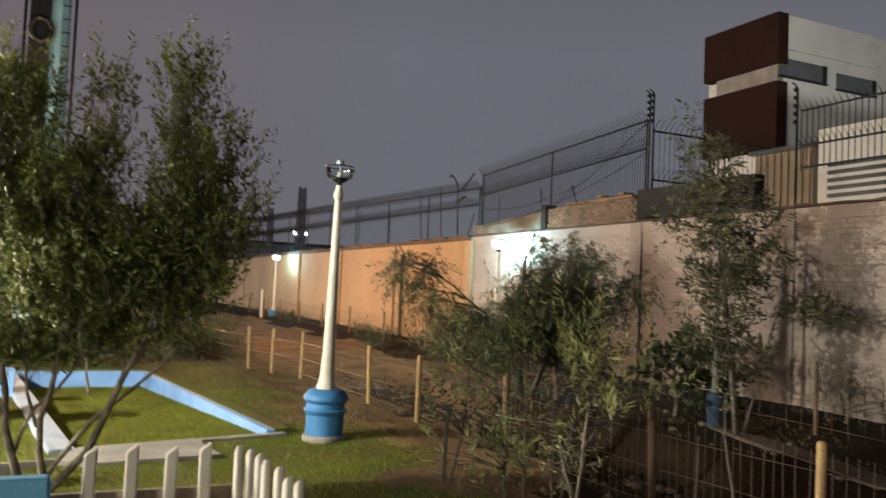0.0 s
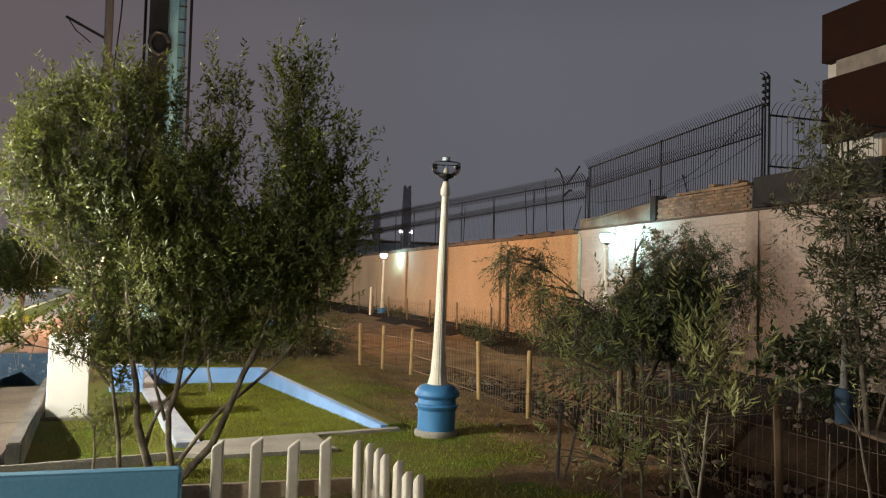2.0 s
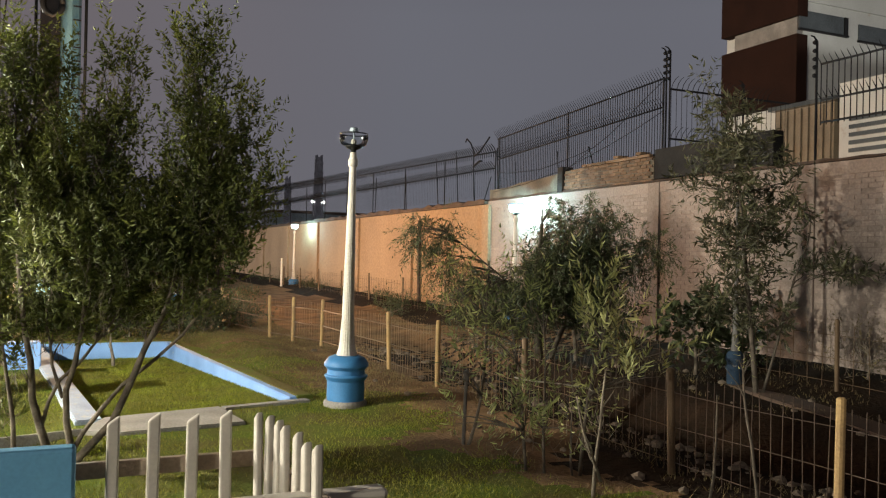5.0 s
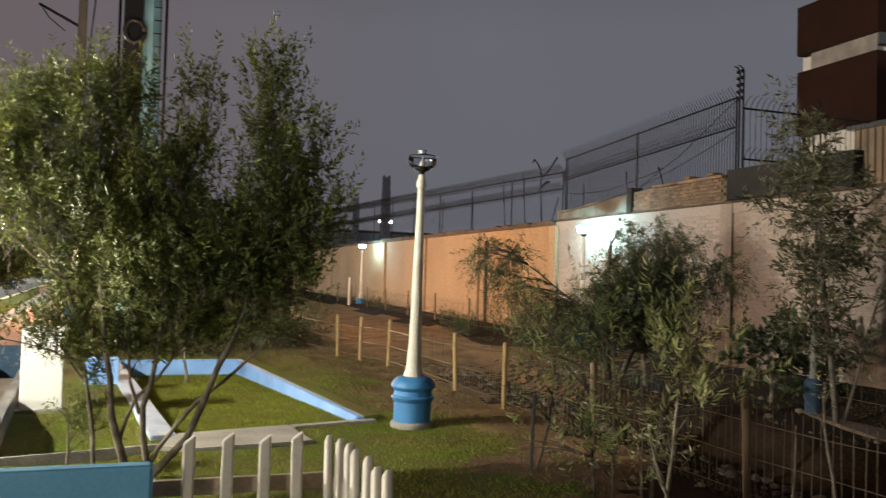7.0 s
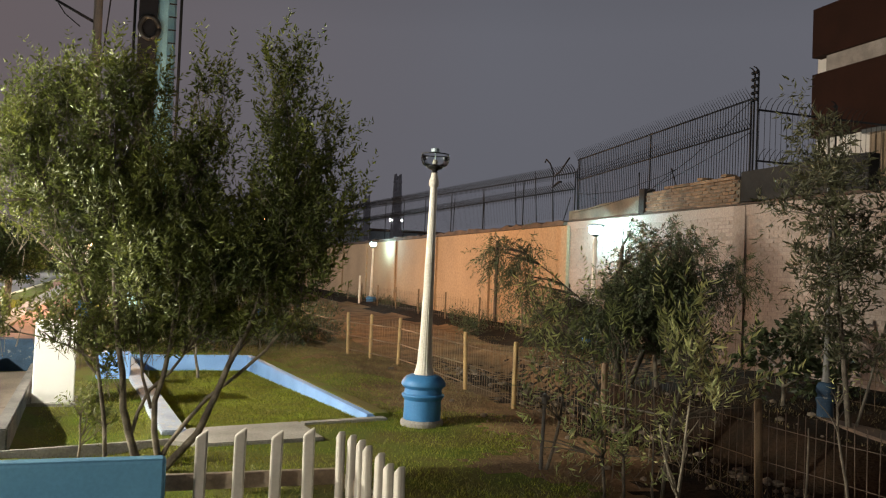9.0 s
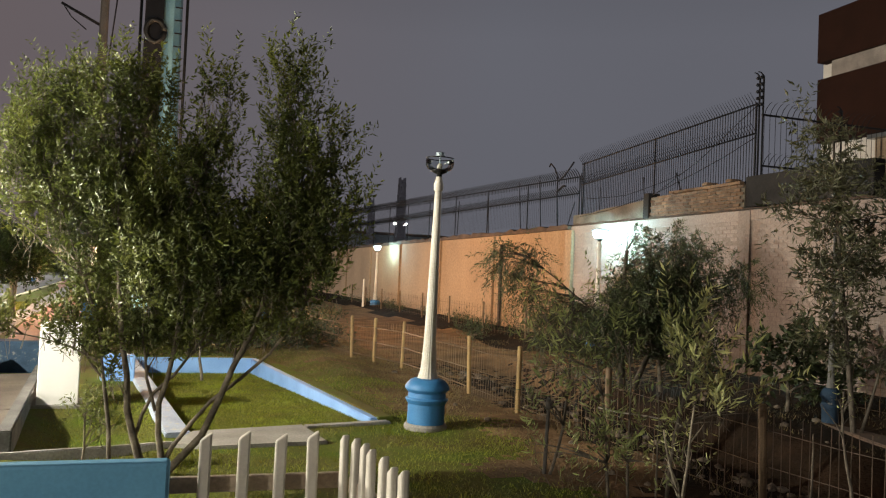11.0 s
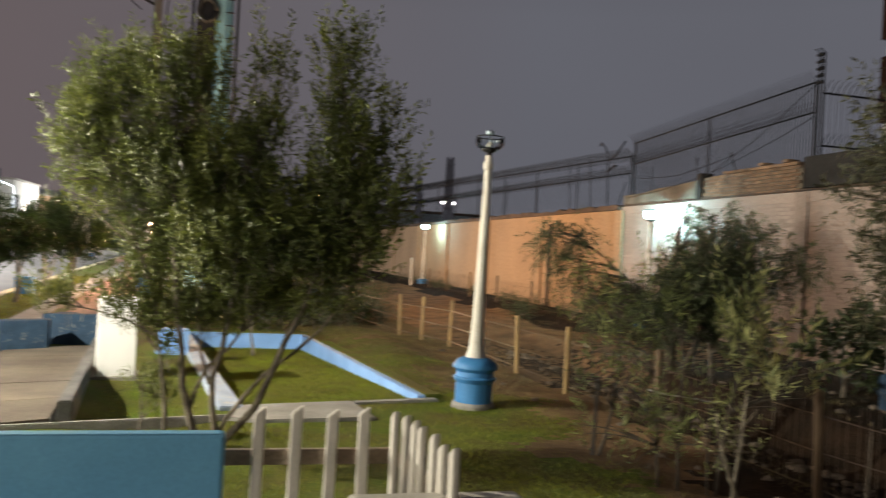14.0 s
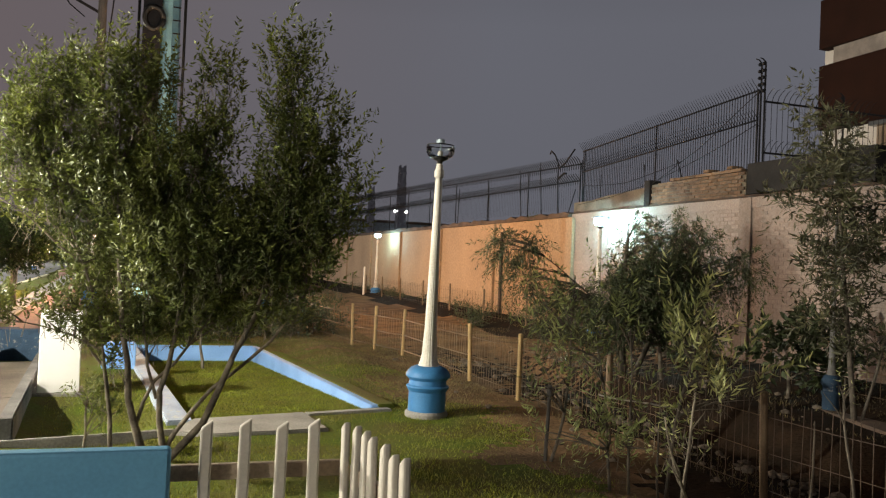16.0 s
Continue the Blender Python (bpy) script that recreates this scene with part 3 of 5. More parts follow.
def park_lamp(at, label, state, bulb=None, group="park lamp posts", lean=0.0, slim=1.0, paint=M_BLUE_LAMP, capped=False, shaft=M_CREAM):
    """bulb: watts and colour of a lit lamp."""
    def turned(profile, n=24, bm=None, flute=0.0):
        return lathe([(r * slim * (0.77 if z < 0.7 else 1), z) for r, z in profile], n, bm, flute)
    lamp = thing("park_lamp", label, "lamp post", Matrix.Translation(at) @ pose(0, 0, 0, 0, lean, 0), group)
    base = part("base", turned([(0.262, -0.05), (0.262, 0.265), (0.275, 0.275), (0.305, 0.315), (0.300, 0.325), (0.268, 0.335), (0.262, 0.385),
                               (0.275, 0.395), (0.312, 0.425), (0.312, 0.45), (0.285, 0.485), (0.25, 0.515), (0.19, 0.535), (0.1, 0.54)], 48), paint, lamp,
                "sky blue painted concrete drum with two rings", smooth=True)
    base.data.set_sharp_from_angle(angle=0.7)
    part("skirt", turned([(0.305, -0.06), (0.305, 0.03), (0.285, 0.055), (0.2, 0.06)], 28), M_CONCRETE, base, "chipped grey concrete foot")
    part("shaft", turned([(0.15, 0.50), (0.145, 0.545), (0.122, 0.60), (0.108, 0.66), (0.078, 0.76), (0.066, 0.95), (0.038, 2.52), (0.035, 2.60)], 40, flute=0.035), shaft, lamp, "cream painted fluted tapering concrete shaft")
    part("collar", turned([(0.04, 2.58), (0.053, 2.60), (0.053, 2.66), (0.042, 2.68), (0.032, 2.74)], 20), M_CREAM, lamp)
    if state == "broken":
        part("cup", turned([(0.028, 2.735), (0.03, 2.765), (0.07, 2.785), (0.094, 2.80), (0.094, 2.812), (0.06, 2.822), (0.02, 2.825)], 24), M_BLACK, lamp, "black plastic lamp cup", smooth=True)
        bowl = bmesh.new()
        prof = [(0.09, 2.806), (0.132, 2.825), (0.153, 2.865), (0.157, 2.905), (0.152, 2.94)]
        turned(prof, 28, bowl)
        bmesh.ops.delete(bowl, geom=[f for f in bowl.faces if len(f.verts) > 4], context="FACES")
        part("bowl", bowl, M_GLASS, lamp, "clear open glass bowl, upper half missing", smooth=True)
        ring = bmesh.new()
        tube(ring, [(0.148 * math.cos(a * math.pi / 14), 0.148 * math.sin(a * math.pi / 14), 2.942) for a in range(29)], [0.0065] * 29, 6)
        part("rim", ring, M_BLACK, lamp, "thin dark rim of the bowl")
        part("cap", lathe([(0.045, 2.965), (0.05, 2.97), (0.05, 3.005), (0.02, 3.015)], 12), M_STEEL, lamp, "small grey metal cap")
        part("cap_stem", lathe([(0.008, 2.88), (0.008, 2.967)], 8), M_STEEL, lamp)
        part("socket", turned([(0.028, 2.815), (0.032, 2.86), (0.02, 2.885)], 12), M_WHITE, lamp, "white lamp socket")
    else:
        part("cup", turned([(0.03, 2.74), (0.045, 2.76), (0.10, 2.80), (0.08, 2.81)], 20), M_BLACK, lamp, smooth=True)
        part("globe", turned([(0.06, 2.80), (0.125, 2.84), (0.15, 2.91), (0.14, 2.98)] + ([] if capped else [(0.135, 2.99), (0.08, 3.045), (0.01, 3.06)]), 24), state, lamp, "lit frosted globe", smooth=True)
        if capped:
            part("hood", lathe([(0.05, 2.984), (0.205, 2.986), (0.20, 3.0), (0.10, 3.02), (0.03, 3.025)], 24), M_STEEL, lamp, "flat grey metal hood over the globe", smooth=True)
    if bulb:
        point_light("globe_bulb", (at[0], at[1], at[2] + 2.88), bulb[0], bulb[1], 0.07)
    return lamp


park_lamp((2.695, 8.58, 0), "cream fluted lamp post on a blue drum base, its glass broken", "broken", lean=0.7)
# darker base and shaft colours hold the shade this lamp stands in
park_lamp((8.0, 8.4, -0.08), "pale slim lamp post on a darkened blue base, unlit, among saplings", "broken", slim=0.5, paint=M_BLUE_DARK, shaft=M_SOOT)
park_lamp((9.05, 16.4, -0.16), "lamp post with a glaring cool white globe by the wall", M_COOLGLOW, (470, COOL), capped=True)
park_lamp((8.85, 36.6, -0.1), "lamp post with a cool white lit globe by the wall", M_COOLGLOW, (300, COOL), capped=True)
park_lamp((2.25, 21.5, 0), "lamp post with an orange sodium globe behind the trees", M_WARMGLOW, (1500, WARM))
park_lamp((-5.0, 8.4, 0.1), "lamp post with a bright white globe beside the pavement", M_KEYGLOW, (5200, WHITE_WARM))
park_lamp((-2.05, 24.0, 0), "white lamp post beside the brick walk, unlit", "broken")
park_lamp((-1.75, 28.0, -0.8), "lamp post with an orange globe far along the walk", M_WARMGLOW, (5000, (1.0, 0.64, 0.36)))
park_lamp((-10.1, 70.0, -0.4), "lamp post with a cool white globe far down the street", M_COOLGLOW)


def street_lamp(head, pole_to, label, lens=1.0):
    """Tall curved-arm lamp; head is where the light sits."""
    hx, hy, hz = head
    px = pole_to
    t = thing("street_lamp", label, "street lamp", (px, hy, -0.14), "street lamps")
    bm = bmesh.new()
    s = 1 if hx > px else -1
    reach = abs(hx - px)
    pts = [(0, 0, 0), (0, 0, hz * 0.6), (0, 0, hz - 0.3)] + [(s * reach * k, 0, hz - 0.3 + 0.45 * math.sin(k * math.pi / 2)) for k in (0.25, 0.5, 0.75, 1.0)]
    tube(bm, pts, [0.09, 0.07, 0.055, 0.045, 0.04, 0.035, 0.03], 10)
    part("pole", bm, M_STEEL, t, "galvanised curved pole")
    hd = boxed((s * reach - 0.15, -0.12, hz + 0.1), (s * reach + 0.35, 0.12, hz + 0.2), 0.03)
    part("head", hd, M_STEEL, t)
    part("lens", lathe([(0.02 * lens, -0.14 * lens), (0.16 * lens, -0.09 * lens), (0.2 * lens, 0.0), (0.16 * lens, 0.09 * lens)], 14), M_LEDGLOW, t, "bright white lens", at=pose(s * reach + 0.1, 0, hz + 0.0))
    return t


street_lamp(BACK_LAMP, BACK_LAMP[0] - 1.0, "street lamp with a warm white head across the road")
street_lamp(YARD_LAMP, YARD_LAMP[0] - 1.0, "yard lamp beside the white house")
street_lamp(FAR_STREET_LAMP, FAR_STREET_LAMP[0] - 1.6, "lit street lamp beside the far road edge", lens=1.7)
street_lamp((-14.6, 92, 5.0), -16.2, "lit street lamp far along the road")
street_lamp((-15.5, 62, 5.0), -14.0, "lit curved street lamp by the houses")

# ---------------------------------------------------------------- picket fence and blue bench wall


def picket_bm(h):
    bm = boxed((-0.024, -0.015, 0.06), (0.024, 0.015, h), 0.009)
    for v in bm.verts:
        if v.co.z > h - 0.02:
            v.co.z += 0.017 * (v.co.x / 0.024) - 0.012
    return bm


PICKET = mesh_of(picket_bm(0.98), "picket")
PICKET.materials.append(M_WHITE)
fence = thing("picket_fence", "low white picket fence with slanted tops and wooden rails", "fence")
rp = random.Random(5)


def picket(x, y, turn):
    put("picket", PICKET, None, fence, at=pose(x, y, rp.uniform(-0.008, 0.008), rp.uniform(-0.6, 0.6), rp.uniform(-0.7, 0.7), turn))


for i in range(4):
    picket(0.155 + 0.149 * i, 3.455, 0)
for i in range(3):
    picket(-1.13 - 0.15 * i, 3.46, 0)
for i in range(7):
    picket(0.728 + 0.011 * i, 3.41 - 0.114 * i, -84)
part("rail", boxed((-1.6, 3.475, 0.735), (0.74, 3.505, 0.80), 0.004), M_RAIL, fence, "weathered brown rail with rotten knots")
part("rail", boxed((-1.6, 3.475, 0.25), (0.74, 3.505, 0.315), 0.004), M_RAIL, fence, "weathered brown rail")
for z in (0.25, 0.735):
    part("rail", boxed((0, -0.015, z), (0.74, 0.015, z + 0.065), 0.004), M_RAIL, fence, "weathered brown rail", at=pose(0.755, 3.40, 0, 0, 0, -84.3))
part("cap_rail", boxed((0, -0.05, 0.80), (0.62, 0.05, 0.84), 0.018), M_WHITE, thing("gate_rail", "white painted flat rail beside the picket fence", "rail"), at=pose(0.44, 2.80, -0.04, 0, 0, 0))
gate_post = bpy.data.objects["gate_rail"]
for px_ in (0.48, 0.98):
    part("post", boxed((px_ - 0.03, 2.77, 0), (px_ + 0.03, 2.83, 0.762), 0.005), M_WHITE, gate_post)

bench = thing("bench_wall", "sky blue painted concrete bench back in front of the pickets", "bench")
part("back", boxed((-1.005, -0.02, 0.0), (0.03, 0.07, 0.885), 0.015), M_BLUE, bench, at=pose(0, 3.40, 0, 0, 0, 0))
part("seat", boxed((-1.005, -0.42, 0.36), (0.03, -0.024, 0.43), 0.012), M_BLUE, bench, at=pose(0, 3.40, 0))
for x in (-0.95, -0.18):
    part("leg", boxed((x, -0.38, 0), (x + 0.12, -0.06, 0.358), 0.01), M_BLUE, bench, at=pose(0, 3.40, 0))

# ---------------------------------------------------------------- white pedestal
ped = thing("pedestal", "white plastered pedestal glaring under the street lamp", "pedestal", Matrix.Translation((-1.16, 10.28, 0)) @ pose(0, 0, 0, 0, 0, 6))
bm = boxed((-0.215, -0.215, -0.05), (0.215, 0.215, 0.93), 0.01)
for v in bm.verts:
    if v.co.z > 0.5:
        v.co.x *= 0.985
        v.co.y *= 0.985
part("body", bm, M_WHITE_PLASTER, ped)
part("plinth", boxed((-0.26, -0.26, -0.06), (0.26, 0.26, 0.035), 0.01), M_CONCRETE, ped, "grey plinth")

# ---------------------------------------------------------------- wire fences


def rod_mesh(name, h, r, mat):
    me = mesh_of(lathe([(r, 0), (r, h)], 5), name)
    me.materials.append(mat)
    return me


def wire_fence(name, label, posts, height, post_r, gap, mat_post, mat_wire, far_from=99.0, lines=(0.12, 0.45, 0.78), rusted=()):
    """Round posts with vertical rods and horizontal wires between them, following the ground."""
    ob = thing(name, label, "fence")
    pm = mesh_of(lathe([(post_r, -0.25), (post_r, height), (post_r * 0.6, height + 0.012)], 10), "post")
    pm.materials.append(mat_post)
    pr = pm.copy()
    pr.materials[0] = M_WIRE
    rm = rod_mesh("rod", height * 0.9, 0.0032, mat_wire)
    # near rods: same wire, their weaker light put into a darker colour
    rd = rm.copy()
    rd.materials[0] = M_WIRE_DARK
    far_bm = bmesh.new()
    rr = random.Random(9)
    for (x0, y0), (x1, y1) in zip(posts, posts[1:]):
        z0, z1 = float(ground_z(x0, y0)), float(ground_z(x1, y1))
        put("post", pr if y0 in rusted else pm, None, ob, at=pose(x0, y0, z0, rr.uniform(-1.5, 1.5), rr.uniform(-1.5, 1.5), 0))
        d = math.hypot(x1 - x0, y1 - y0)
        n = max(2, int(d / gap))
        for i in range(1, n):
            k = i / n
            p = (x0 + (x1 - x0) * k, y0 + (y1 - y0) * k, z0 + (z1 - z0) * k + 0.03)
            if p[1] < far_from:
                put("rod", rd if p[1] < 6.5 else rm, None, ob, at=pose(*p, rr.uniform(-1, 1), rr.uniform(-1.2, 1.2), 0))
            else:
                tube(far_bm, [p, (p[0], p[1], p[2] + height * 0.86)], [0.004, 0.004], 3)
        for h in lines:
            bm = bmesh.new()
            tube(bm, [(x0, y0, z0 + h * height), ((x0 + x1) / 2, (y0 + y1) / 2, (z0 + z1) / 2 + h * height + rr.uniform(-0.015, 0.01)), (x1, y1, z1 + h * height)], [0.011 if 10.5 < y0 < 18 else 0.0036] * 3, 5)
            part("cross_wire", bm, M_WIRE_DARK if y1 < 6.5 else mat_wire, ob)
    x1, y1 = posts[-1]
    put("post", pm, None, ob, at=pose(x1, y1, float(ground_z(x1, y1))))
    if len(far_bm.faces):
        tagged(part("distant_wire", far_bm, mat_wire, ob), kind="stuff")
    else:
        far_bm.free()
    return ob


wire_fence("wire_fence", "low fence of ochre posts and rusty upright rods",
           [(4.45, -1.2), (4.42, 0.6), (4.38, 2.1), (4.32, 3.62), (4.26, 5.1), (4.2, 7.3), (4.12, 9.36), (4.1, 11.05), (3.92, 14.0), (3.67, 15.06), (3.42, 15.9), (2.9, 18.5), (2.6, 21.5), (2.5, 25), (2.4, 29)],
           0.81, 0.030, 0.085, M_POST, M_WIRE, far_from=17, rusted=(5.1, 7.3, 2.1))
wire_fence("wire_fence", "dark low wire fence in front of the wall",
           [(8.4, 1.0), (8.4, 4.0), (8.36, 7.1), (8.4, 10.0), (8.45, 13), (8.5, 16), (8.5, 19), (8.5, 22), (8.5, 25), (8.5, 28), (8.5, 31), (8.5, 34), (8.5, 37), (8.5, 40)],
           0.85, 0.028, 0.22, M_WIRE, M_WIRE, far_from=10)

# ---------------------------------------------------------------- security fence on the wall top


def security_fence(name, label, y0, y1, z_low, z_high, near_to, gap=0.078, reach=1.0, fall=0.0, drop=0.52, rise=0.0, spread_by=0.0):
    """fall: how much the top sinks along the wall for each metre; rise, spread_by: how the far rails climb and part."""
    ob = thing(name, label, "fence")
    rm = rod_mesh("bar", z_high - z_low, 0.008, M_IRON)
    sp = bmesh.new()
    tube(sp, [(0, 0, 0), (-0.03 * reach, 0, 0.07 * reach), (-0.10 * reach, 0, 0.15 * reach), (-0.15 * reach, 0, 0.22 * reach)], [0.009, 0.008, 0.006, 0.002], 4)
    sm = mesh_of(sp, "spike")
    sm.materials.append(M_IRON)
    far_bm = bmesh.new()
    x = WALL_X + 0.1
    y = y0
    while y < y1:
        if y < near_to:
            put("bar", rm, None, ob, at=pose(x, y, z_low - fall * (y - y0)))
            put("spike", sm, None, ob, at=pose(x, y, z_high - 0.02 - fall * (y - y0)))
            put("spike", sm, None, ob, at=pose(x, y, z_high - drop - fall * (y - y0)))
        else:
            top = z_high + rise * (y - y0)
            mid = top - drop - spread_by * (y - y0)
            tube(far_bm, [(x, y, top - 0.12), (x, y, top), (x - 0.06, y, top + 0.11), (x - 0.15, y, top + 0.2)], [0.012, 0.014, 0.016, 0.008], 3)
            tube(far_bm, [(x, y, mid - 0.1), (x, y, mid), (x - 0.15, y, mid + 0.17)], [0.008, 0.017, 0.010], 3)
            tube(far_bm, [(x, y, z_low), (x, y, top)], [0.003, 0.003], 3)
        y += gap if y < near_to else gap * 1.6
    for z, climb in ((z_low + 0.04, -fall), (z_high - drop, rise - fall - spread_by), (z_high, rise - fall))[0 if near_to > y0 else 1:]:
        bm = bmesh.new()
        tube(bm, [(x, y0, z), (x, y1, z + climb * (y1 - y0))], [0.017, 0.017], 6)
        part("rail", bm, M_IRON, ob)
    y = y0
    while y < y1:
        part("post", boxed((x - 0.013, y - 0.013, 3.0), (x + 0.015, y + 0.015, z_high + 0.03 + (rise - fall) * (y - y0))), M_IRON, ob)
        y += 3.2
    if len(far_bm.faces):
        tagged(part("distant_ironwork", far_bm, M_IRON, ob), kind="stuff")
    else:
        far_bm.free()
    return ob


def insulator_post(x, y, z, h, label, stems=2):
    t = thing("electric_fence_post", label, "fence post", (x, y, z), "electric fence posts")
    for s in range(stems):
        off = 0.1 * s
        bm = bmesh.new()
        tube(bm, [(0, off, 0), (0, off, h), (-0.06, off, h + 0.06), (-0.12, off, h + 0.07)], [0.018, 0.018, 0.012, 0.01], 6)
        part("stem", bm, M_IRON, t)
        for k in range(5):
            part("insulator", lathe([(0.02, -0.03), (0.032, -0.01), (0.032, 0.01), (0.02, 0.03)], 8), M_IRON, t, at=pose(-0.04, off, h - 0.02 - 0.12 * k, 0, 75, 0))


security_fence("security_fence", "black spiked iron security fence on the wall top", 12.1, 18.6, 3.55, 4.95, 18.7, fall=0.05)
security_fence("security_fence", "black spiked iron fence running far along the wall", 18.7, 75.0, 3.2, 4.32, 18.7, 0.08, drop=0.42, rise=0.026, spread_by=0.014)
security_fence("security_fence", "black spiked iron fence on the wall below the house", 3.0, 8.6, 3.62, 4.5, 8.7, 0.1, 0.6)
insulator_post(WALL_X + 0.12, 11.95, 3.6, 1.82, "tall black electric fence post with insulators")
insulator_post(WALL_X + 0.12, 8.7, 3.1, 1.75, "black electric fence post with insulators", 1)
insulator_post(WALL_X + 1.9, 12.0, 3.5, 1.5, "short black electric fence post with insulators", 1)
bent_post = thing("bent_fence_post", "bent broken electric fence post hanging over the wall top", "fence post", (WALL_X + 0.1, 19.9, 3.1), "electric fence posts")
for name_, pts_, rad_ in (("stem", [(0, 0, 0), (-0.02, 0.05, 0.9), (-0.03, 0.02, 1.35)], 0.02), ("arm", [(-0.02, 0.02, 1.22), (-0.05, -0.42, 1.32), (-0.06, -0.95, 1.62)], 0.022),
                          ("brace", [(-0.02, 0.04, 0.95), (-0.04, -0.35, 1.06), (-0.05, -0.5, 1.04)], 0.03), ("hook", [(-0.03, 0.02, 1.35), (-0.05, 0.2, 1.6), (-0.06, 0.42, 1.74), (-0.06, 0.5, 1.66)], 0.02)):
    bm = bmesh.new()
    tube(bm, pts_, [rad_] * len(pts_), 6)
    part(name_, bm, M_IRON, bent_post)
cross = thing("return_fence", "black iron fence returning across the wall corner", "fence")
xr = boxed((WALL_X + 0.1, 11.93, 4.72), (WALL_X + 3.0, 11.96, 4.75))
part("rail", xr, M_IRON, cross)
part("rail", boxed((WALL_X + 0.1, 11.93, 3.82), (WALL_X + 3.0, 11.96, 3.85)), M_IRON, cross)
RB = rod_mesh("bar", 1.3, 0.005, M_IRON)
sp_ = bmesh.new()
tube(sp_, [(0, 0, 0), (-0.05, 0, 0.10), (-0.13, 0, 0.17), (-0.2, 0, 0.19)], [0.009, 0.008, 0.006, 0.003], 4)
RS = mesh_of(sp_, "spike")
RS.materials.append(M_IRON)
for i in range(24):
    put("bar", RB, None, cross, at=pose(WALL_X + 0.15 + 0.12 * i, 11.945, 3.45))
    if i < 20:
        put("spike", RS, None, cross, at=pose(WALL_X + 0.15 + 0.12 * i, 11.945, 4.74, 0, 0, 90))
        put("spike", RS, None, cross, at=pose(WALL_X + 0.15 + 0.12 * i, 11.945, 3.84, 0, 0, 90))
# leaning stakes and slack wires on the wall top
rs = random.Random(21)
for y, lean, h in ((14.2, 25, 0.62), (15.6, 6, 0.85), (17.6, 0, 0.8), (18.5, 4, 1.25), (19.3, -32, 0.75), (20.9, 7, 1.55), (22.3, 8, 1.5), (24.9, 5, 1.2), (28, -5, 1.3), (31, 4, 0.9)):
    st = thing("stake", "thin rusty iron stake leaning on the wall top", "stake", pose(WALL_X + 0.08, y, 3.05 if y > 18.9 else 3.4 if y < 15.5 else 3.15, -lean, 0, 0), "wall stakes")
    part("rod", lathe([(0.016, -0.05), (0.014, h), (0.004, h + 0.02)], 6), M_IRON, st)
for a, b, sag in (((12.0, 4.9), (15.4, 3.5), 0.1), ((12.0, 4.35), (18.6, 3.3), 0.25), ((14.2, 3.9), (18.4, 3.75), 0.15)):
    wr = thing("slack_wire", "slack dark wire hanging along the wall top", "wire")
    bm = bmesh.new()
    tube(bm, [(WALL_X + 0.02, a[0] + (b[0] - a[0]) * k / 8, a[1] + (b[1] - a[1]) * k / 8 - sag * math.sin(math.pi * k / 8) + rs.uniform(-0.02, 0.02)) for k in range(9)], [0.007] * 9, 5)
    part("strand", bm, M_IRON, wr)

# ---------------------------------------------------------------- trees and shrubs


def unit(v):
    return v / np.maximum(np.linalg.norm(v, axis=-1, keepdims=True), 1e-9)


def leaf_mesh(name, lobes, density, twig_len, per_twig, leaf_len, leaf_w, seed, up=0.8, droop=0.0, out=0.5, close=0.55):
    """Leafy twigs that fill a set of ellipsoids (x, y, z, radius across, radius up); each leaf is a folded blade. Gives leaves and twig lines."""
    r = np.random.default_rng(seed)
    o, d, ln = [], [], []
    for x, y, z, ra, rh in lobes:
        n = max(4, int(density * ra * ra * rh * 4.19))
        v = unit(r.normal(size=(n, 3))) * (r.uniform(0, 1, (n, 1)) ** 0.42)
        wob = 1 + 0.18 * np.sin(5 * v[:, :1] + 3 * v[:, 2:3] + seed)
        p = v * wob * np.array([ra, ra, rh]) + (x, y, z)
        dirv = unit(v * out + np.array([0, 0, up]) + r.normal(size=(n, 3)) * 0.42)
        o.append(p), d.append(dirv), ln.append(twig_len * r.uniform(0.5, 1.35, (n, 1)))
    o, d, ln = np.concatenate(o), np.concatenate(d), np.concatenate(ln)
    n = len(o)
    k = np.linspace(0.1, 1.0, per_twig)[None, :, None]
    bend = np.array([0, 0, -droop])
    base = (o[:, None] + d[:, None] * ln[:, None] * k + bend * ln[:, None] * k * k).reshape(-1, 3)
    axis = np.repeat(unit(d + 2 * bend * 0.5), per_twig, 0)
    spin = r.uniform(0, 2 * np.pi, (len(base), 1))
    u = unit(np.cross(axis, np.array([0.31, 0.17, 0.93])))
    w = np.cross(axis, u)
    side = u * np.cos(spin) + w * np.sin(spin)
    lv = unit(axis * close + side + np.array([0, 0, -droop * 0.6]) + r.normal(size=base.shape) * 0.2)
    across = unit(np.cross(lv, axis) + r.normal(size=base.shape) * 0.25)
    sz = r.uniform(0.6, 1.25, (len(base), 1))
    nrm = np.cross(lv, across)
    a = base
    m1 = base + lv * leaf_len * 0.45 * sz
    tip = base + lv * leaf_len * sz - nrm * leaf_len * 0.08
    hw = across * leaf_w * 0.5 * sz
    fold = nrm * leaf_w * 0.18
    verts = np.stack([a, m1 + hw + fold, tip, m1 - hw + fold], 1).reshape(-1, 3)
    i = np.arange(len(base))[:, None] * 4
    faces = np.concatenate([i + [0, 1, 2], i + [0, 2, 3]], 0)
    return from_arrays(name, verts, faces.tolist()), o, d * ln


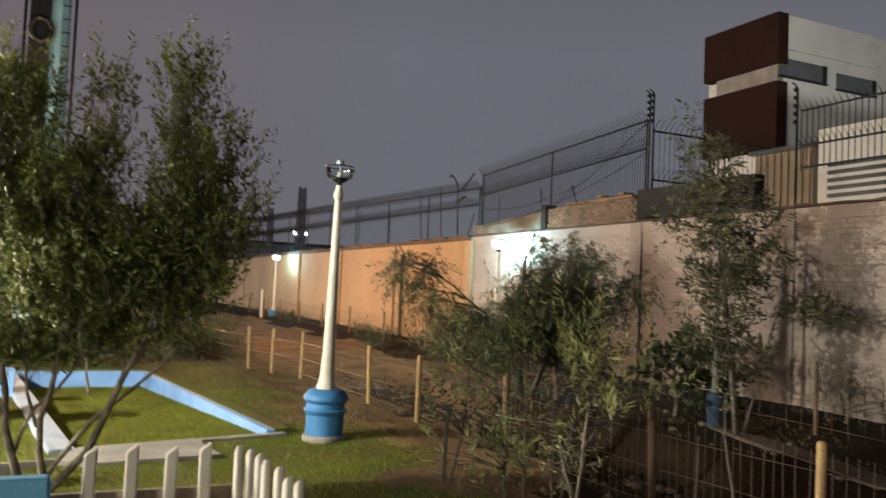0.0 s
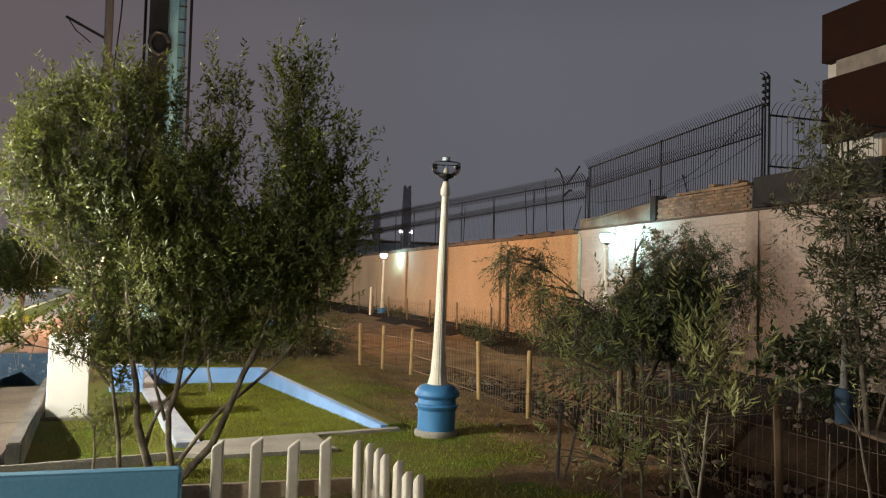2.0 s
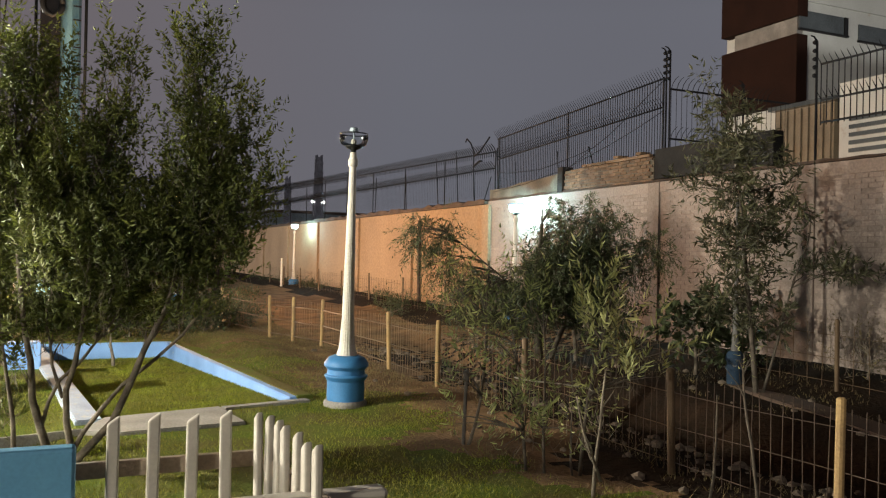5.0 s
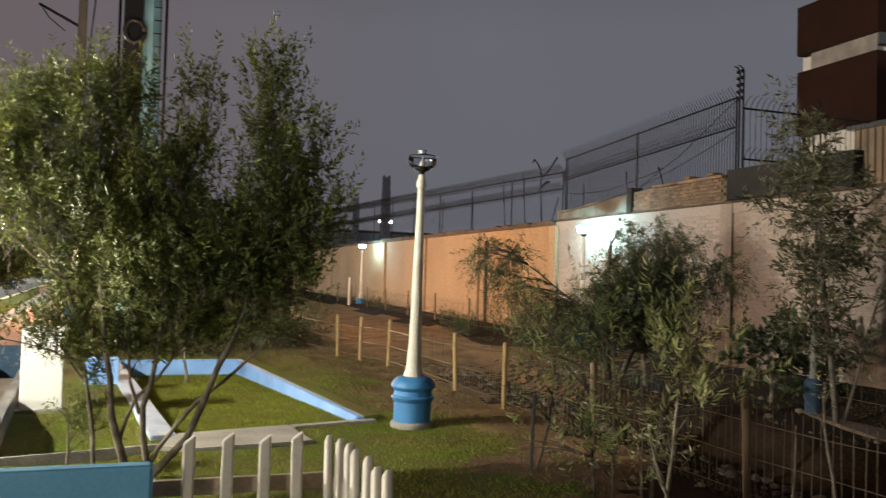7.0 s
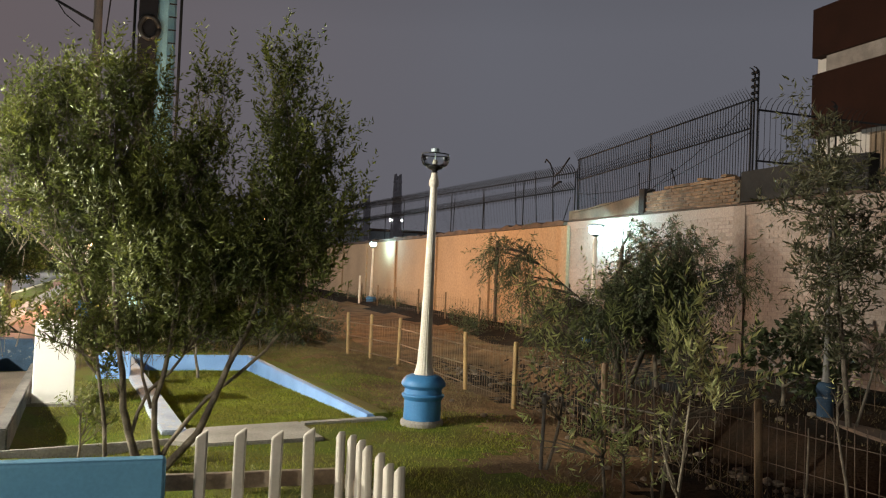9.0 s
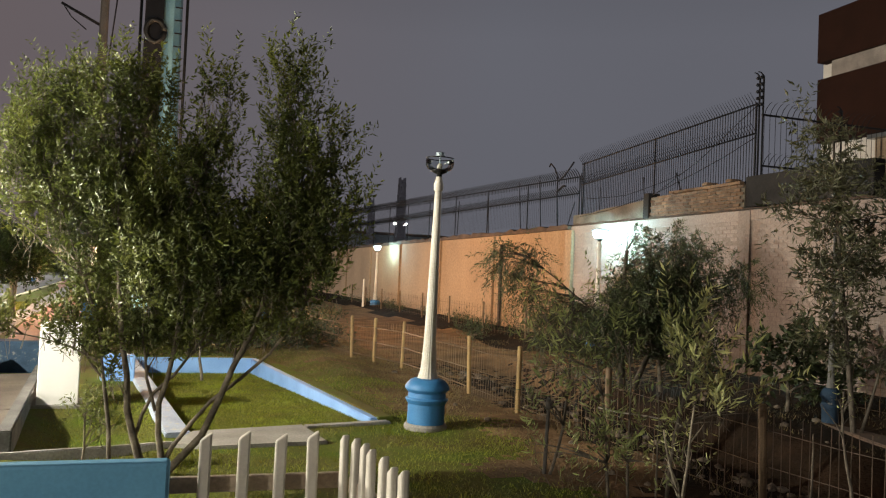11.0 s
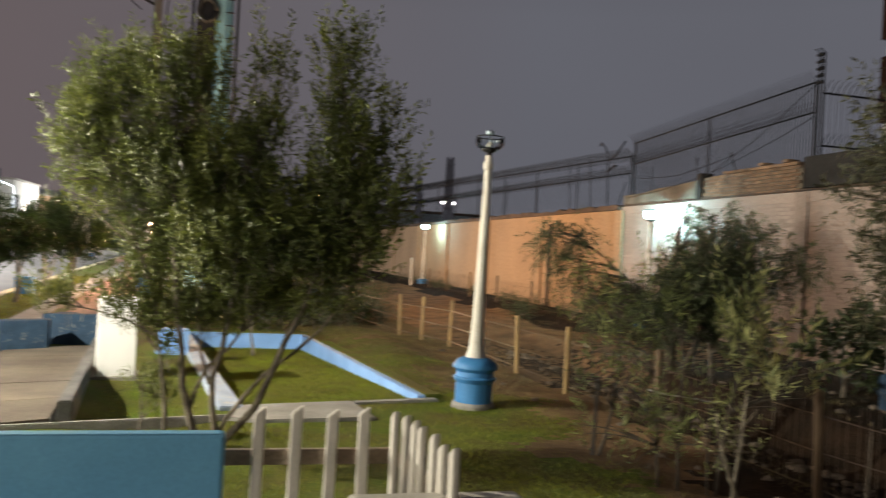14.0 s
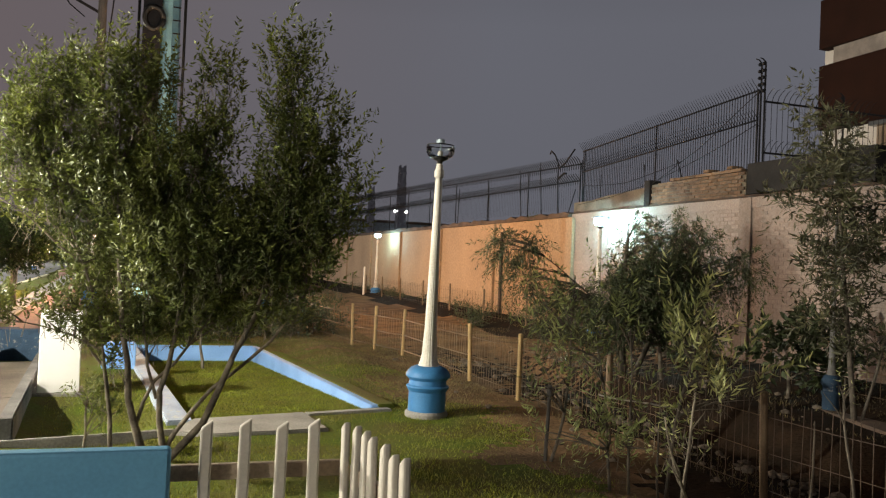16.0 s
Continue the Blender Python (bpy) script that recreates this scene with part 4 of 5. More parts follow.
def twig_mesh(name, o, dl, radius, share, seed):
    r = np.random.default_rng(seed)
    keep = r.uniform(size=len(o)) < share
    o, dl = o[keep], dl[keep]
    o = o - dl * 0.5
    e = o + dl * 1.4
    u = unit(np.cross(dl, np.array([0.2, 0.9, 0.1]))) * radius
    w = unit(np.cross(dl, u)) * radius
    verts = np.stack([o + u, o - u * 0.5 + w * 0.87, o - u * 0.5 - w * 0.87, e], 1).reshape(-1, 3)
    i = np.arange(len(o))[:, None] * 4
    return from_arrays(name, verts, np.concatenate([i + [0, 1, 3], i + [1, 2, 3], i + [2, 0, 3]], 0).tolist())


def wavy(a, b, n, wob, rnd, lift=0.0):
    a, b = Vector(a), Vector(b)
    L = (b - a).length
    pts = []
    u, v = Vector((rnd.uniform(-1, 1), rnd.uniform(-1, 1), 0)), Vector((rnd.uniform(-1, 1), rnd.uniform(-1, 1), 0))
    for k in range(n + 1):
        t = k / n
        s = math.sin(math.pi * t)
        jit = Vector((rnd.uniform(-1, 1), rnd.uniform(-1, 1), 0)) * wob * 0.22 * L * s
        p = a.lerp(b, t) + (u * s + v * 0.5 * math.sin(2 * math.pi * t)) * wob * L + jit + Vector((0, 0, lift * L * s))
        pts.append(p)
    return pts


def bent(way, n, rnd):
    """n equal steps along a crooked way, each a little off it."""
    way = [Vector(p) for p in way]
    out = []
    for k in range(n + 1):
        at = k / n * (len(way) - 1)
        i = min(int(at), len(way) - 2)
        out.append(way[i].lerp(way[i + 1], at - i) + Vector((rnd.uniform(-1, 1), rnd.uniform(-1, 1), 0)) * 0.012)
    return out


def tree(name, label, stems, lobes, leaf, seed, bark=M_BARK, category="tree", group="", density=900, twig=0.28, per=12, ll=0.055, lw=0.016, up=0.8, droop=0.0, limb=0.016,
         leaf_label="", twig_r=0.0025, share=0.35, out=0.5, wob=0.07, close=0.55):
    """stems: (foot, top, foot radius). A limb runs from the nearest stem to every lobe."""
    rnd = random.Random(seed)
    foot = Vector(stems[0][0] if stems[0][1] else stems[0][0][0])
    t = thing(name, label, category, group=group)
    t.location = foot
    back = Matrix.Translation(-foot)
    lines = []
    for a, b, r in stems:
        pts = wavy(a, b, 7, wob, rnd) if b else bent(a, 7, rnd)
        bm = bmesh.new()
        tube(bm, pts, [r * (1 - 0.62 * k / 7) for k in range(8)], 8)
        part("trunk", bm, bark, t, at=back)
        lines.append((pts, r))
    for x, y, z, ra, rh in lobes:
        for goal in [Vector((x, y, z + 0.35 * rh))] + [Vector((x + rnd.uniform(-0.7, 0.7) * ra, y + rnd.uniform(-0.7, 0.7) * ra, z + rnd.uniform(-0.3, 0.7) * rh)) for _ in range(3)]:
            pts, r = min(lines, key=lambda q: min((p - goal).length for p in q[0]))
            start = min(pts[2:], key=lambda p: (p - goal).length + max(0, p.z - goal.z + 0.15) * 2)
            bm = bmesh.new()
            tube(bm, wavy(start, goal, 5, 0.07, rnd, 0.05), [limb * (1 - 0.15 * k) for k in range(6)], 5)
            part("limb", bm, bark, t, at=back)
    me, o, dl = leaf_mesh("leaves", lobes, density, twig, per, ll, lw, seed, up, droop, out, close)
    tagged(put("crown", me, leaf, t, leaf_label, at=back), kind="stuff")
    tagged(put("fine_growth", twig_mesh("fine_growth", o, dl, twig_r, share, seed), bark, t, at=back), kind="stuff")
    return t


# the many-stemmed olive behind the bench
tree("olive_tree", "many-stemmed olive tree with upright dark green shoots",
     [([(-0.14, 6.8, -0.05), (-0.19, 6.8, 0.2), (-0.26, 6.8, 0.45), (-0.30, 6.82, 0.84), (-0.36, 6.85, 1.2), (-0.44, 7.0, 2.3)], None, 0.036),
      ([(0.0, 6.85, -0.05), (-0.01, 6.85, 0.18), (-0.06, 6.84, 0.52), (0.03, 6.82, 0.8), (0.09, 6.85, 1.2), (0.12, 6.95, 2.2)], None, 0.030),
      ([(-0.05, 6.72, -0.05), (0.1, 6.72, 0.12), (0.34, 6.72, 0.4), (0.43, 6.72, 0.75), (0.6, 6.72, 1.03), (0.72, 6.74, 1.4), (0.92, 6.75, 2.3)], None, 0.036),
      ([(-0.36, 6.78, -0.05), (-0.38, 6.8, 0.2), (-0.45, 6.83, 0.6), (-0.48, 6.87, 0.95), (-0.55, 6.95, 1.3), (-0.9, 7.2, 2.1)], None, 0.020),
      ([(-0.02, 6.9, 0.0), (0.12, 6.85, 0.3), (0.3, 6.8, 0.55), (0.62, 6.78, 0.8), (0.92, 6.72, 1.1), (1.2, 6.7, 1.7)], None, 0.022),
      ([(-0.22, 6.8, 0.3), (-0.12, 6.85, 0.6), (0.12, 6.9, 0.85), (0.3, 6.9, 1.1), (0.42, 6.95, 1.6)], None, 0.016),
      ([(-0.06, 6.84, 0.5), (-0.16, 6.86, 0.8), (-0.2, 6.9, 1.1), (-0.12, 7.0, 1.6)], None, 0.014),
      ([(-0.47, 6.85, 0.75), (-0.62, 6.9, 0.95), (-0.85, 6.95, 1.03), (-1.2, 6.97, 1.1)], None, 0.010)],
     [(-1.10, 7.46, 2.72, 0.16, 0.52), (-1.30, 7.46, 2.56, 0.09, 0.34), (-0.84, 7.47, 2.84, 0.21, 0.46), (-0.47, 7.14, 2.84, 0.22, 0.44), (-0.2, 7.22, 2.84, 0.15, 0.42), (-1.2, 7.4, 2.4, 0.22, 0.3), (-0.68, 7.28, 2.12, 0.38, 0.46), (-0.13, 7.15, 2.0, 0.52, 0.52), (-1.14, 7.49, 2.05, 0.18, 0.34),
      (0.22, 6.91, 3.04, 0.085, 0.38), (0.40, 7.01, 3.04, 0.08, 0.36), (0.29, 6.95, 2.5, 0.19, 0.30), (0.76, 6.83, 3.02, 0.13, 0.48), (0.96, 6.86, 3.04, 0.13, 0.48), (0.88, 6.71, 2.3, 0.25, 0.52), (1.24, 6.73, 2.52, 0.14, 0.38), (1.40, 6.6, 2.22, 0.09, 0.22), (1.12, 6.73, 1.92, 0.29, 0.35), (0.72, 6.98, 1.86, 0.28, 0.40),
      (0.20, 6.95, 1.52, 0.58, 0.40), (-0.52, 7.2, 1.48, 0.27, 0.30), (0.90, 6.75, 1.52, 0.36, 0.26), (0.13, 7.0, 1.12, 0.32, 0.16), (-0.43, 7.0, 1.06, 0.27, 0.16), (-0.80, 6.95, 1.12, 0.16, 0.15), (-1.20, 6.95, 1.10, 0.17, 0.12), (-1.36, 6.95, 1.06, 0.10, 0.09), (-0.64, 6.92, 0.98, 0.18, 0.13), (0.45, 6.9, 1.08, 0.28, 0.14),
      (-0.12, 6.95, 0.98, 0.28, 0.12), (0.78, 6.75, 1.16, 0.25, 0.13), (-0.42, 6.85, 0.75, 0.13, 0.11), (-0.40, 6.82, 0.4, 0.08, 0.08), (-1.33, 7.2, 2.02, 0.10, 0.07)],
     M_OLIVE, 11, density=2000, per=16, twig=0.26, ll=0.056, lw=0.022, wob=0.085, up=1.2, out=0.5, limb=0.009)
tree("sapling", "small spindly olive sapling in the lawn",
     [((-0.62, 7.3, -0.03), (-0.6, 7.35, 0.5), 0.012)], [(-0.6, 7.35, 0.42, 0.16, 0.12), (-0.5, 7.35, 0.3, 0.1, 0.08)], M_OLIVE, 12, density=3200, twig=0.12, per=8, limb=0.006, share=0.8)
tree("sapling", "small young tree inside the sunken lawn",
     [((0.55, 13.6, -0.27), (0.5, 13.6, 0.5), 0.03)], [(0.5, 13.6, 0.45, 0.3, 0.18)], M_DARKLEAF, 13, density=500, twig=0.2, limb=0.008)

# saplings by the wire fence
tree("olive_sapling", "young olive sapling with pale narrow leaves by the fence",
     [((3.55, 5.3, -0.05), (3.72, 5.12, 1.45), 0.016), ((3.5, 5.32, -0.05), (3.45, 5.3, 0.9), 0.010)],
     [(3.68, 5.11, 1.32, 0.15, 0.20), (3.60, 5.15, 1.08, 0.22, 0.22), (3.88, 5.06, 0.98, 0.26, 0.10), (3.74, 5.13, 0.72, 0.26, 0.10), (3.52, 5.18, 1.22, 0.14, 0.16), (3.98, 5.1, 0.76, 0.16, 0.06)],
     M_SAPLING, 14, bark=M_BARK_DARK, wob=0.03, density=300, twig=0.36, per=13, ll=0.10, lw=0.024, limb=0.008, share=1.0, up=1.1, close=0.9)
tree("olive_sapling", "bushy olive sapling with thin grey-green leaves",
     [((3.15, 6.45, -0.05), (3.3, 6.4, 1.6), 0.015), ((3.2, 5.5, -0.05), (3.25, 5.9, 1.1), 0.013), ((3.3, 5.4, -0.05), (3.5, 5.8, 1.2), 0.012)],
     [(3.07, 5.96, 0.92, 0.30, 0.30), (3.40, 6.5, 1.40, 0.30, 0.20), (3.10, 6.55, 1.25, 0.32, 0.26), (3.50, 5.98, 1.12, 0.30, 0.28), (3.16, 5.63, 0.46, 0.26, 0.24), (2.95, 6.2, 0.6, 0.2, 0.25), (3.1, 5.5, 0.25, 0.28, 0.22), (3.4, 5.5, 0.3, 0.3, 0.25), (3.5, 5.7, 0.5, 0.3, 0.25), (2.85, 5.9, 0.3, 0.18, 0.2)],
     M_GREYLEAF, 15, bark=M_BARK_DARK, wob=0.03, density=160, twig=0.32, per=12, ll=0.08, lw=0.019, limb=0.009, share=0.8)
tree("olive_sapling", "thin half-bare sapling with pale forked stems",
     [((3.3, 4.75, -0.05), (3.42, 4.8, 0.85), 0.016), ((3.36, 4.75, 0.1), (3.15, 4.75, 0.7), 0.012)],
     [(3.4, 4.8, 0.6, 0.2, 0.2), (3.2, 4.8, 0.45, 0.16, 0.15)], M_SAPLING, 16, wob=0.04, bark=M_BARK_PALE, density=240, twig=0.2, per=7, ll=0.06, lw=0.014, limb=0.007, share=0.9)
tree("olive_sapling", "thin half-bare sapling with pale stems near the post",
     [((4.15, 4.1, -0.05), (4.3, 4.4, 1.0), 0.014), ((4.0, 4.4, -0.05), (4.15, 4.5, 0.7), 0.012)],
     [(4.25, 4.4, 0.9, 0.14, 0.16)], M_SAPLING, 17, wob=0.03, bark=M_BARK_DARK, density=200, twig=0.2, per=6, ll=0.05, lw=0.012, limb=0.006, share=0.9)

# pepper tree before the wall
tree("pepper_tree", "drooping pepper tree with feathery dark leaves by the wall",
     [((6.9, 11.6, -0.1), (6.9, 11.6, 2.2), 0.075), ((7.0, 11.5, -0.1), (7.8, 11.1, 1.9), 0.05), ((6.8, 11.65, 0.9), (5.4, 12.0, 2.0), 0.018)],
     [(5.2, 11.95, 2.02, 0.42, 0.28), (5.0, 12.1, 1.9, 0.25, 0.3), (5.45, 12.0, 1.5, 0.3, 0.4), (5.75, 11.8, 1.25, 0.36, 0.26), (7.15, 11.4, 2.1, 0.36, 0.38), (7.0, 11.5, 2.42, 0.16, 0.16), (7.7, 11.3, 2.15, 0.58, 0.42), (7.15, 11.4, 1.35, 0.75, 0.5), (7.85, 11.1, 1.5, 0.5, 0.45), (8.5, 10.9, 1.8, 0.42, 0.3),
      (5.9, 11.8, 0.95, 0.45, 0.35), (6.5, 11.6, 1.0, 0.5, 0.4)],
     M_PEPPER, 18, bark=M_BARK_DARK, wob=0.03, density=470, twig=0.36, per=18, ll=0.085, lw=0.015, up=-0.15, droop=0.55, limb=0.018, share=0.8)
tree("shrub", "dark rounded leafy shrub behind the fence",
     [((7.2, 11.0, -0.1), (7.2, 11.0, 1.0), 0.04)], [(7.15, 11.0, 1.15, 0.75, 0.65), (6.7, 10.8, 1.3, 0.5, 0.5), (7.6, 10.9, 0.6, 0.6, 0.45), (6.3, 10.9, 0.8, 0.5, 0.4)], M_DARKLEAF, 28, category="shrub", density=230, twig=0.25, per=12, ll=0.08, lw=0.035)
# tall thin tree by the second lamp
tree("young_tree", "tall thin young tree with sparse narrow leaves",
     [((7.75, 7.75, -0.1), (7.55, 8.0, 3.5), 0.035), ((7.8, 7.75, -0.1), (8.4, 7.6, 1.9), 0.02)],
     [(7.51, 8.05, 3.33, 0.30, 0.43), (7.34, 8.28, 3.71, 0.14, 0.36), (7.54, 7.87, 2.82, 0.46, 0.42), (7.07, 8.24, 2.60, 0.25, 0.18), (8.04, 7.98, 2.21, 0.42, 0.40), (7.50, 7.89, 1.90, 0.42, 0.42), (8.22, 7.74, 2.50, 0.20, 0.29), (8.93, 7.60, 1.51, 0.62, 0.10), (7.52, 7.89, 1.27, 0.34, 0.35), (7.97, 7.86, 0.92, 0.29, 0.29)],
     M_YOUNG, 19, bark=M_BARK_DARK, density=330, twig=0.28, per=11, ll=0.115, lw=0.030, limb=0.010, share=0.9, up=0.5, droop=0.15, wob=0.02)
tree("shrub", "dark broad-leaved shrub at the foot of the wall",
     [((8.0, 9.2, -0.1), (8.0, 9.2, 0.8), 0.03)], [(7.7, 9.0, 0.75, 0.5, 0.35), (8.3, 8.9, 0.95, 0.4, 0.35), (8.5, 9.0, 0.5, 0.5, 0.3)], M_DARKLEAF, 29, category="shrub", density=160, twig=0.25, per=8, ll=0.12, lw=0.075, up=0.4)
tree("dry_shrub", "dry twiggy brown shrub against the pink wall",
     [((9.0, 7.2, 0), (9.0, 7.2, 0.6), 0.02)], [(8.95, 7.3, 0.55, 0.5, 0.3), (9.1, 6.4, 0.5, 0.5, 0.25)], M_BLADE_DRY, 30, category="shrub", density=220, twig=0.35, per=5, ll=0.05, lw=0.012, share=1.0, twig_r=0.004)
# weeds at the foot of the plaster wall
rw = random.Random(83)
WEEDS = [(7.6, 20.5, 0.5), (2.4, 17.2, 0.5), (2.0, 18.3, 0.6), (1.2, 17.0, 0.55), (0.5, 17.6, 0.6), (-0.2, 17.2, 0.5), (0.9, 19.0, 0.7), (1.6, 20.2, 0.6), (-0.6, 18.6, 0.6), (3.0, 18.0, 0.6), (3.5, 18.5, 0.45), (2.6, 19.4, 0.65), (1.8, 16.6, 0.5), (0.9, 16.3, 0.45), (3.9, 22.5, 0.55), (4.8, 26, 0.6)]
WEEDS = [(wx, wy, size * (1.25 if wy < 21 else 1.0)) for wx, wy, size in WEEDS]
WEEDS += [(rw.uniform(8.75, 9.25), 19.8 + 1.45 * k + rw.uniform(-0.5, 0.5), rw.uniform(0.32, 0.55)) for k in range(20)]
for i, (wx, wy, size) in enumerate(WEEDS):
    tree("weed_bush", "low dark weed bush on the bare soil", [((wx, wy, -0.05), (wx, wy, 0.3 * size), 0.02)], [(wx, wy, 0.3 * size, 0.8 * size, 0.42 * size)], M_DARKLEAF, 40 + i, category="shrub", group="weed bushes",
         density=300, twig=0.3, per=9, ll=0.09, lw=0.03)

# street trees
for i, (tx, ty, h, r, clean) in enumerate(((-4.15, 13.4, 2.35, 0.72, 1.15), (-4.45, 16.2, 2.3, 0.75, 1.15), (-4.55, 20.5, 1.9, 0.75, 0.9), (-5.2, 27, 2.5, 0.9, 1.1), (-4.0, 24.5, 2.6, 0.95, 0.9), (-6.0, 36, 2.6, 1.0, 1.1), (-3.5, 34, 2.6, 1.0, 1.0))):
    mid = (h + clean) / 2
    tree("street_tree", "clipped green street tree with a slender pale trunk on the verge",
         [((tx, ty, -0.1), (tx + 0.05, ty, mid), 0.06), ((tx + 0.08, ty + 0.03, -0.1), (tx + 0.3, ty, mid), 0.035)],
         [(tx, ty, mid, r * 0.9, (h - clean) / 2), (tx + 0.45 * r, ty, mid + 0.1, r * 0.6, (h - clean) / 2.3), (tx - 0.5 * r, ty + 0.2, mid - 0.05, r * 0.6, (h - clean) / 2.4), (tx, ty - 0.4 * r, mid - 0.1, r * 0.55, (h - clean) / 2.6)],
         M_STREETLEAF, 60 + i, bark=M_BARK_PALE, group="street trees", density=330, twig=0.2, per=10, ll=0.085, lw=0.045, up=0.3)

# ---------------------------------------------------------------- grass
def grass(name, label, x0, x1, y0, y1, count, h, mat, seed, keep):
    r = np.random.default_rng(seed)
    x, y = r.uniform(x0, x1, count), r.uniform(y0, y1, count)
    ok = keep(x, y, r)
    x, y = x[ok], y[ok]
    z = ground_z(x, y)
    n = len(x)
    a = r.uniform(0, 2 * np.pi, n)
    hh = h * r.uniform(0.5, 1.4, n)
    lean = r.normal(size=(n, 2)) * 0.5
    w = 0.0035 * r.uniform(0.7, 1.5, n)
    p = np.stack([x, y, z - 0.005], -1)
    side = np.stack([np.cos(a) * w, np.sin(a) * w, np.zeros(n)], -1)
    tip = p + np.stack([lean[:, 0] * hh, lean[:, 1] * hh, hh], -1)
    verts = np.stack([p - side, p + side, tip], 1).reshape(-1, 3)
    ob = put(name, from_arrays(name, verts, np.arange(3 * n).reshape(-1, 3).tolist()), mat)
    return tagged(ob, label, "grass", kind="stuff")


def clear_of_paving(x, y):
    plaza = (x < -1.05 - 0.08 * (y - 7.5)) & (x > -2.65 - 0.08 * (y - 7.5)) & (y > 7.1)
    walk_ = (x < -2.5 - 0.05 * (y - 6)) & (x > -3.15 - 0.07 * (y - 6))
    entry = (x > 0.03) & (x < 1.48) & (y > 7.72) & (y < 8.45 + 0.2 * x)
    return ~(plaza | walk_ | entry)


def patchy(x, y):
    return 0.5 + 0.5 * np.sin(2.3 * x + 1.1 * np.sin(1.9 * y)) * np.cos(1.7 * y + np.sin(2.9 * x))


grass("grass", "short worn green lawn with bare patches", -3.2, 4.0, 3.6, 12.0, 190000, 0.028, M_BLADE, 71,
      lambda x, y, r: clear_of_paving(x, y) & (grassiness(x, y) * (0.08 + 0.92 * patchy(x, y) ** 1.4) > r.uniform(0, 1, x.shape)))
grass("grass", "short green grass in the sunken lawn", -0.7, 2.3, 8.5, 15.6, 130000, 0.03, M_BLADE, 72, lambda x, y, r: in_pit(x, y))
grass("grass", "short green verge beside the street", -7.0, -3.0, 8.0, 34.0, 150000, 0.035, M_BLADE, 73, lambda x, y, r: (x < -3.15 - 0.06 * (y - 6)) & (x > kerb_x(y) + 0.12))
grass("grass", "thin dry grass on the bank beside the lawn", 1.5, 4.1, 9.2, 20.0, 50000, 0.035, M_BLADE_DRY, 74, lambda x, y, r: ~in_pit(x - 0.2, y) & (r.uniform(0, 1, x.shape) < 0.3 + 0.6 * patchy(x, y)))
grass("grass", "sparse dry weeds on the bare soil", 3.0, 9.4, 3.0, 20.0, 30000, 0.05, M_BLADE_DRY, 75, lambda x, y, r: (np.abs(x - 5.9) > 1.0) & (patchy(1.7 * x, y) > 0.55))
rb = random.Random(77)
bm = bmesh.new()
for _ in range(420):
    y = rb.uniform(3.0, 13.5)
    x = rb.gauss(4.95, 0.22) if rb.random() < 0.7 else rb.uniform(3.4, 8.5)
    s = rb.uniform(0.014, 0.055)
    geo = bmesh.ops.create_icosphere(bm, subdivisions=1, radius=s)
    c = Vector((x, y, float(ground_z(x, y)) + s * 0.3))
    for v in geo["verts"]:
        v.co = Vector((v.co.x * rb.uniform(0.7, 1.4), v.co.y * rb.uniform(0.7, 1.4), v.co.z * rb.uniform(0.5, 0.9))) + c
tagged(put("rubble", mesh_of(bm, "rubble"), M_STONE), "broken stones and rubble along the dry channel", "rubble", kind="stuff")

# ---------------------------------------------------------------- house behind the wall
SC = 1.7


def far(p):
    """The house stands well behind the wall."""
    return (p[0] * SC, p[1] * SC, 1.65 + (p[2] - 1.65) * SC)


house = thing("house", "white rendered house with brown clad balconies behind the wall", "house")


def hbox(name, lo, hi, mat, label="", parent=house, bevel=0.0):
    return part(name, boxed(far(lo), far(hi), bevel), mat, parent, label)


hbox("wall", (13.45, 12.42, 0.7), (19, 14.6, 7.72), M_OFFWHITE, "stained white rendered wall")
hbox("upper_balcony", (13.2, 12.36, 6.67), (13.5, 14.52, 7.75), M_BROWN, "dark brown clad balcony front", bevel=0.02)
hbox("lower_balcony", (13.2, 12.36, 4.9), (13.5, 14.5, 6.3), M_BROWN, "dark brown clad balcony front", bevel=0.02)
hbox("floor_slab", (13.3, 12.45, 6.28), (13.6, 14.2, 6.7), M_CONCRETE, "grey concrete floor edge")
hbox("parapet", (13.5, 12.38, 7.0), (16.2, 12.46, 7.72), M_OFFWHITE)
for x0, x1, z0, z1 in ((13.3, 14.65, 6.43, 6.80), (15.0, 16.2, 6.38, 6.72), (17, 18.2, 6.4, 6.75)):
    w_ = hbox("window", (x0, 12.385, z0), (x1, 12.42, z1), M_PANE, "dark strip window")
    hbox("window_frame", (x0 - 0.03, 12.36, z0 - 0.04), (x1 + 0.03, 12.41, z0), M_BLACK, "dark window frame", parent=w_)
    hbox("window_frame", (x1 - 0.1, 12.36, z0), (x1, 12.41, z1), M_BLACK, "dark window frame", parent=w_)
hbox("soffit", (13.25, 12.3, 4.78), (15.5, 12.9, 4.88), M_OFFWHITE)
hut = thing("roof_hut", "beige sheet-clad hut with a white framed window behind the wall", "hut")
hbox("wall", (12.6, 10.9, 0.7), (14.4, 12.3, 4.62), M_BEIGE, parent=hut)
hbox("awning", (12.45, 10.75, 4.62), (14.5, 12.35, 4.70), M_PANE, "greenish sheet roof", parent=hut)
for k in range(8):
    hbox("batten", (12.56, 10.95 + 0.17 * k, 3.0), (12.6, 10.97 + 0.17 * k, 4.6), M_BEIGE, parent=hut)
annex = thing("annex", "white annex with a louvred window behind the wall", "house")
hbox("wall", (12.5, 8.0, 0.7), (14.4, 10.7, 4.9), M_OFFWHITE, parent=annex)
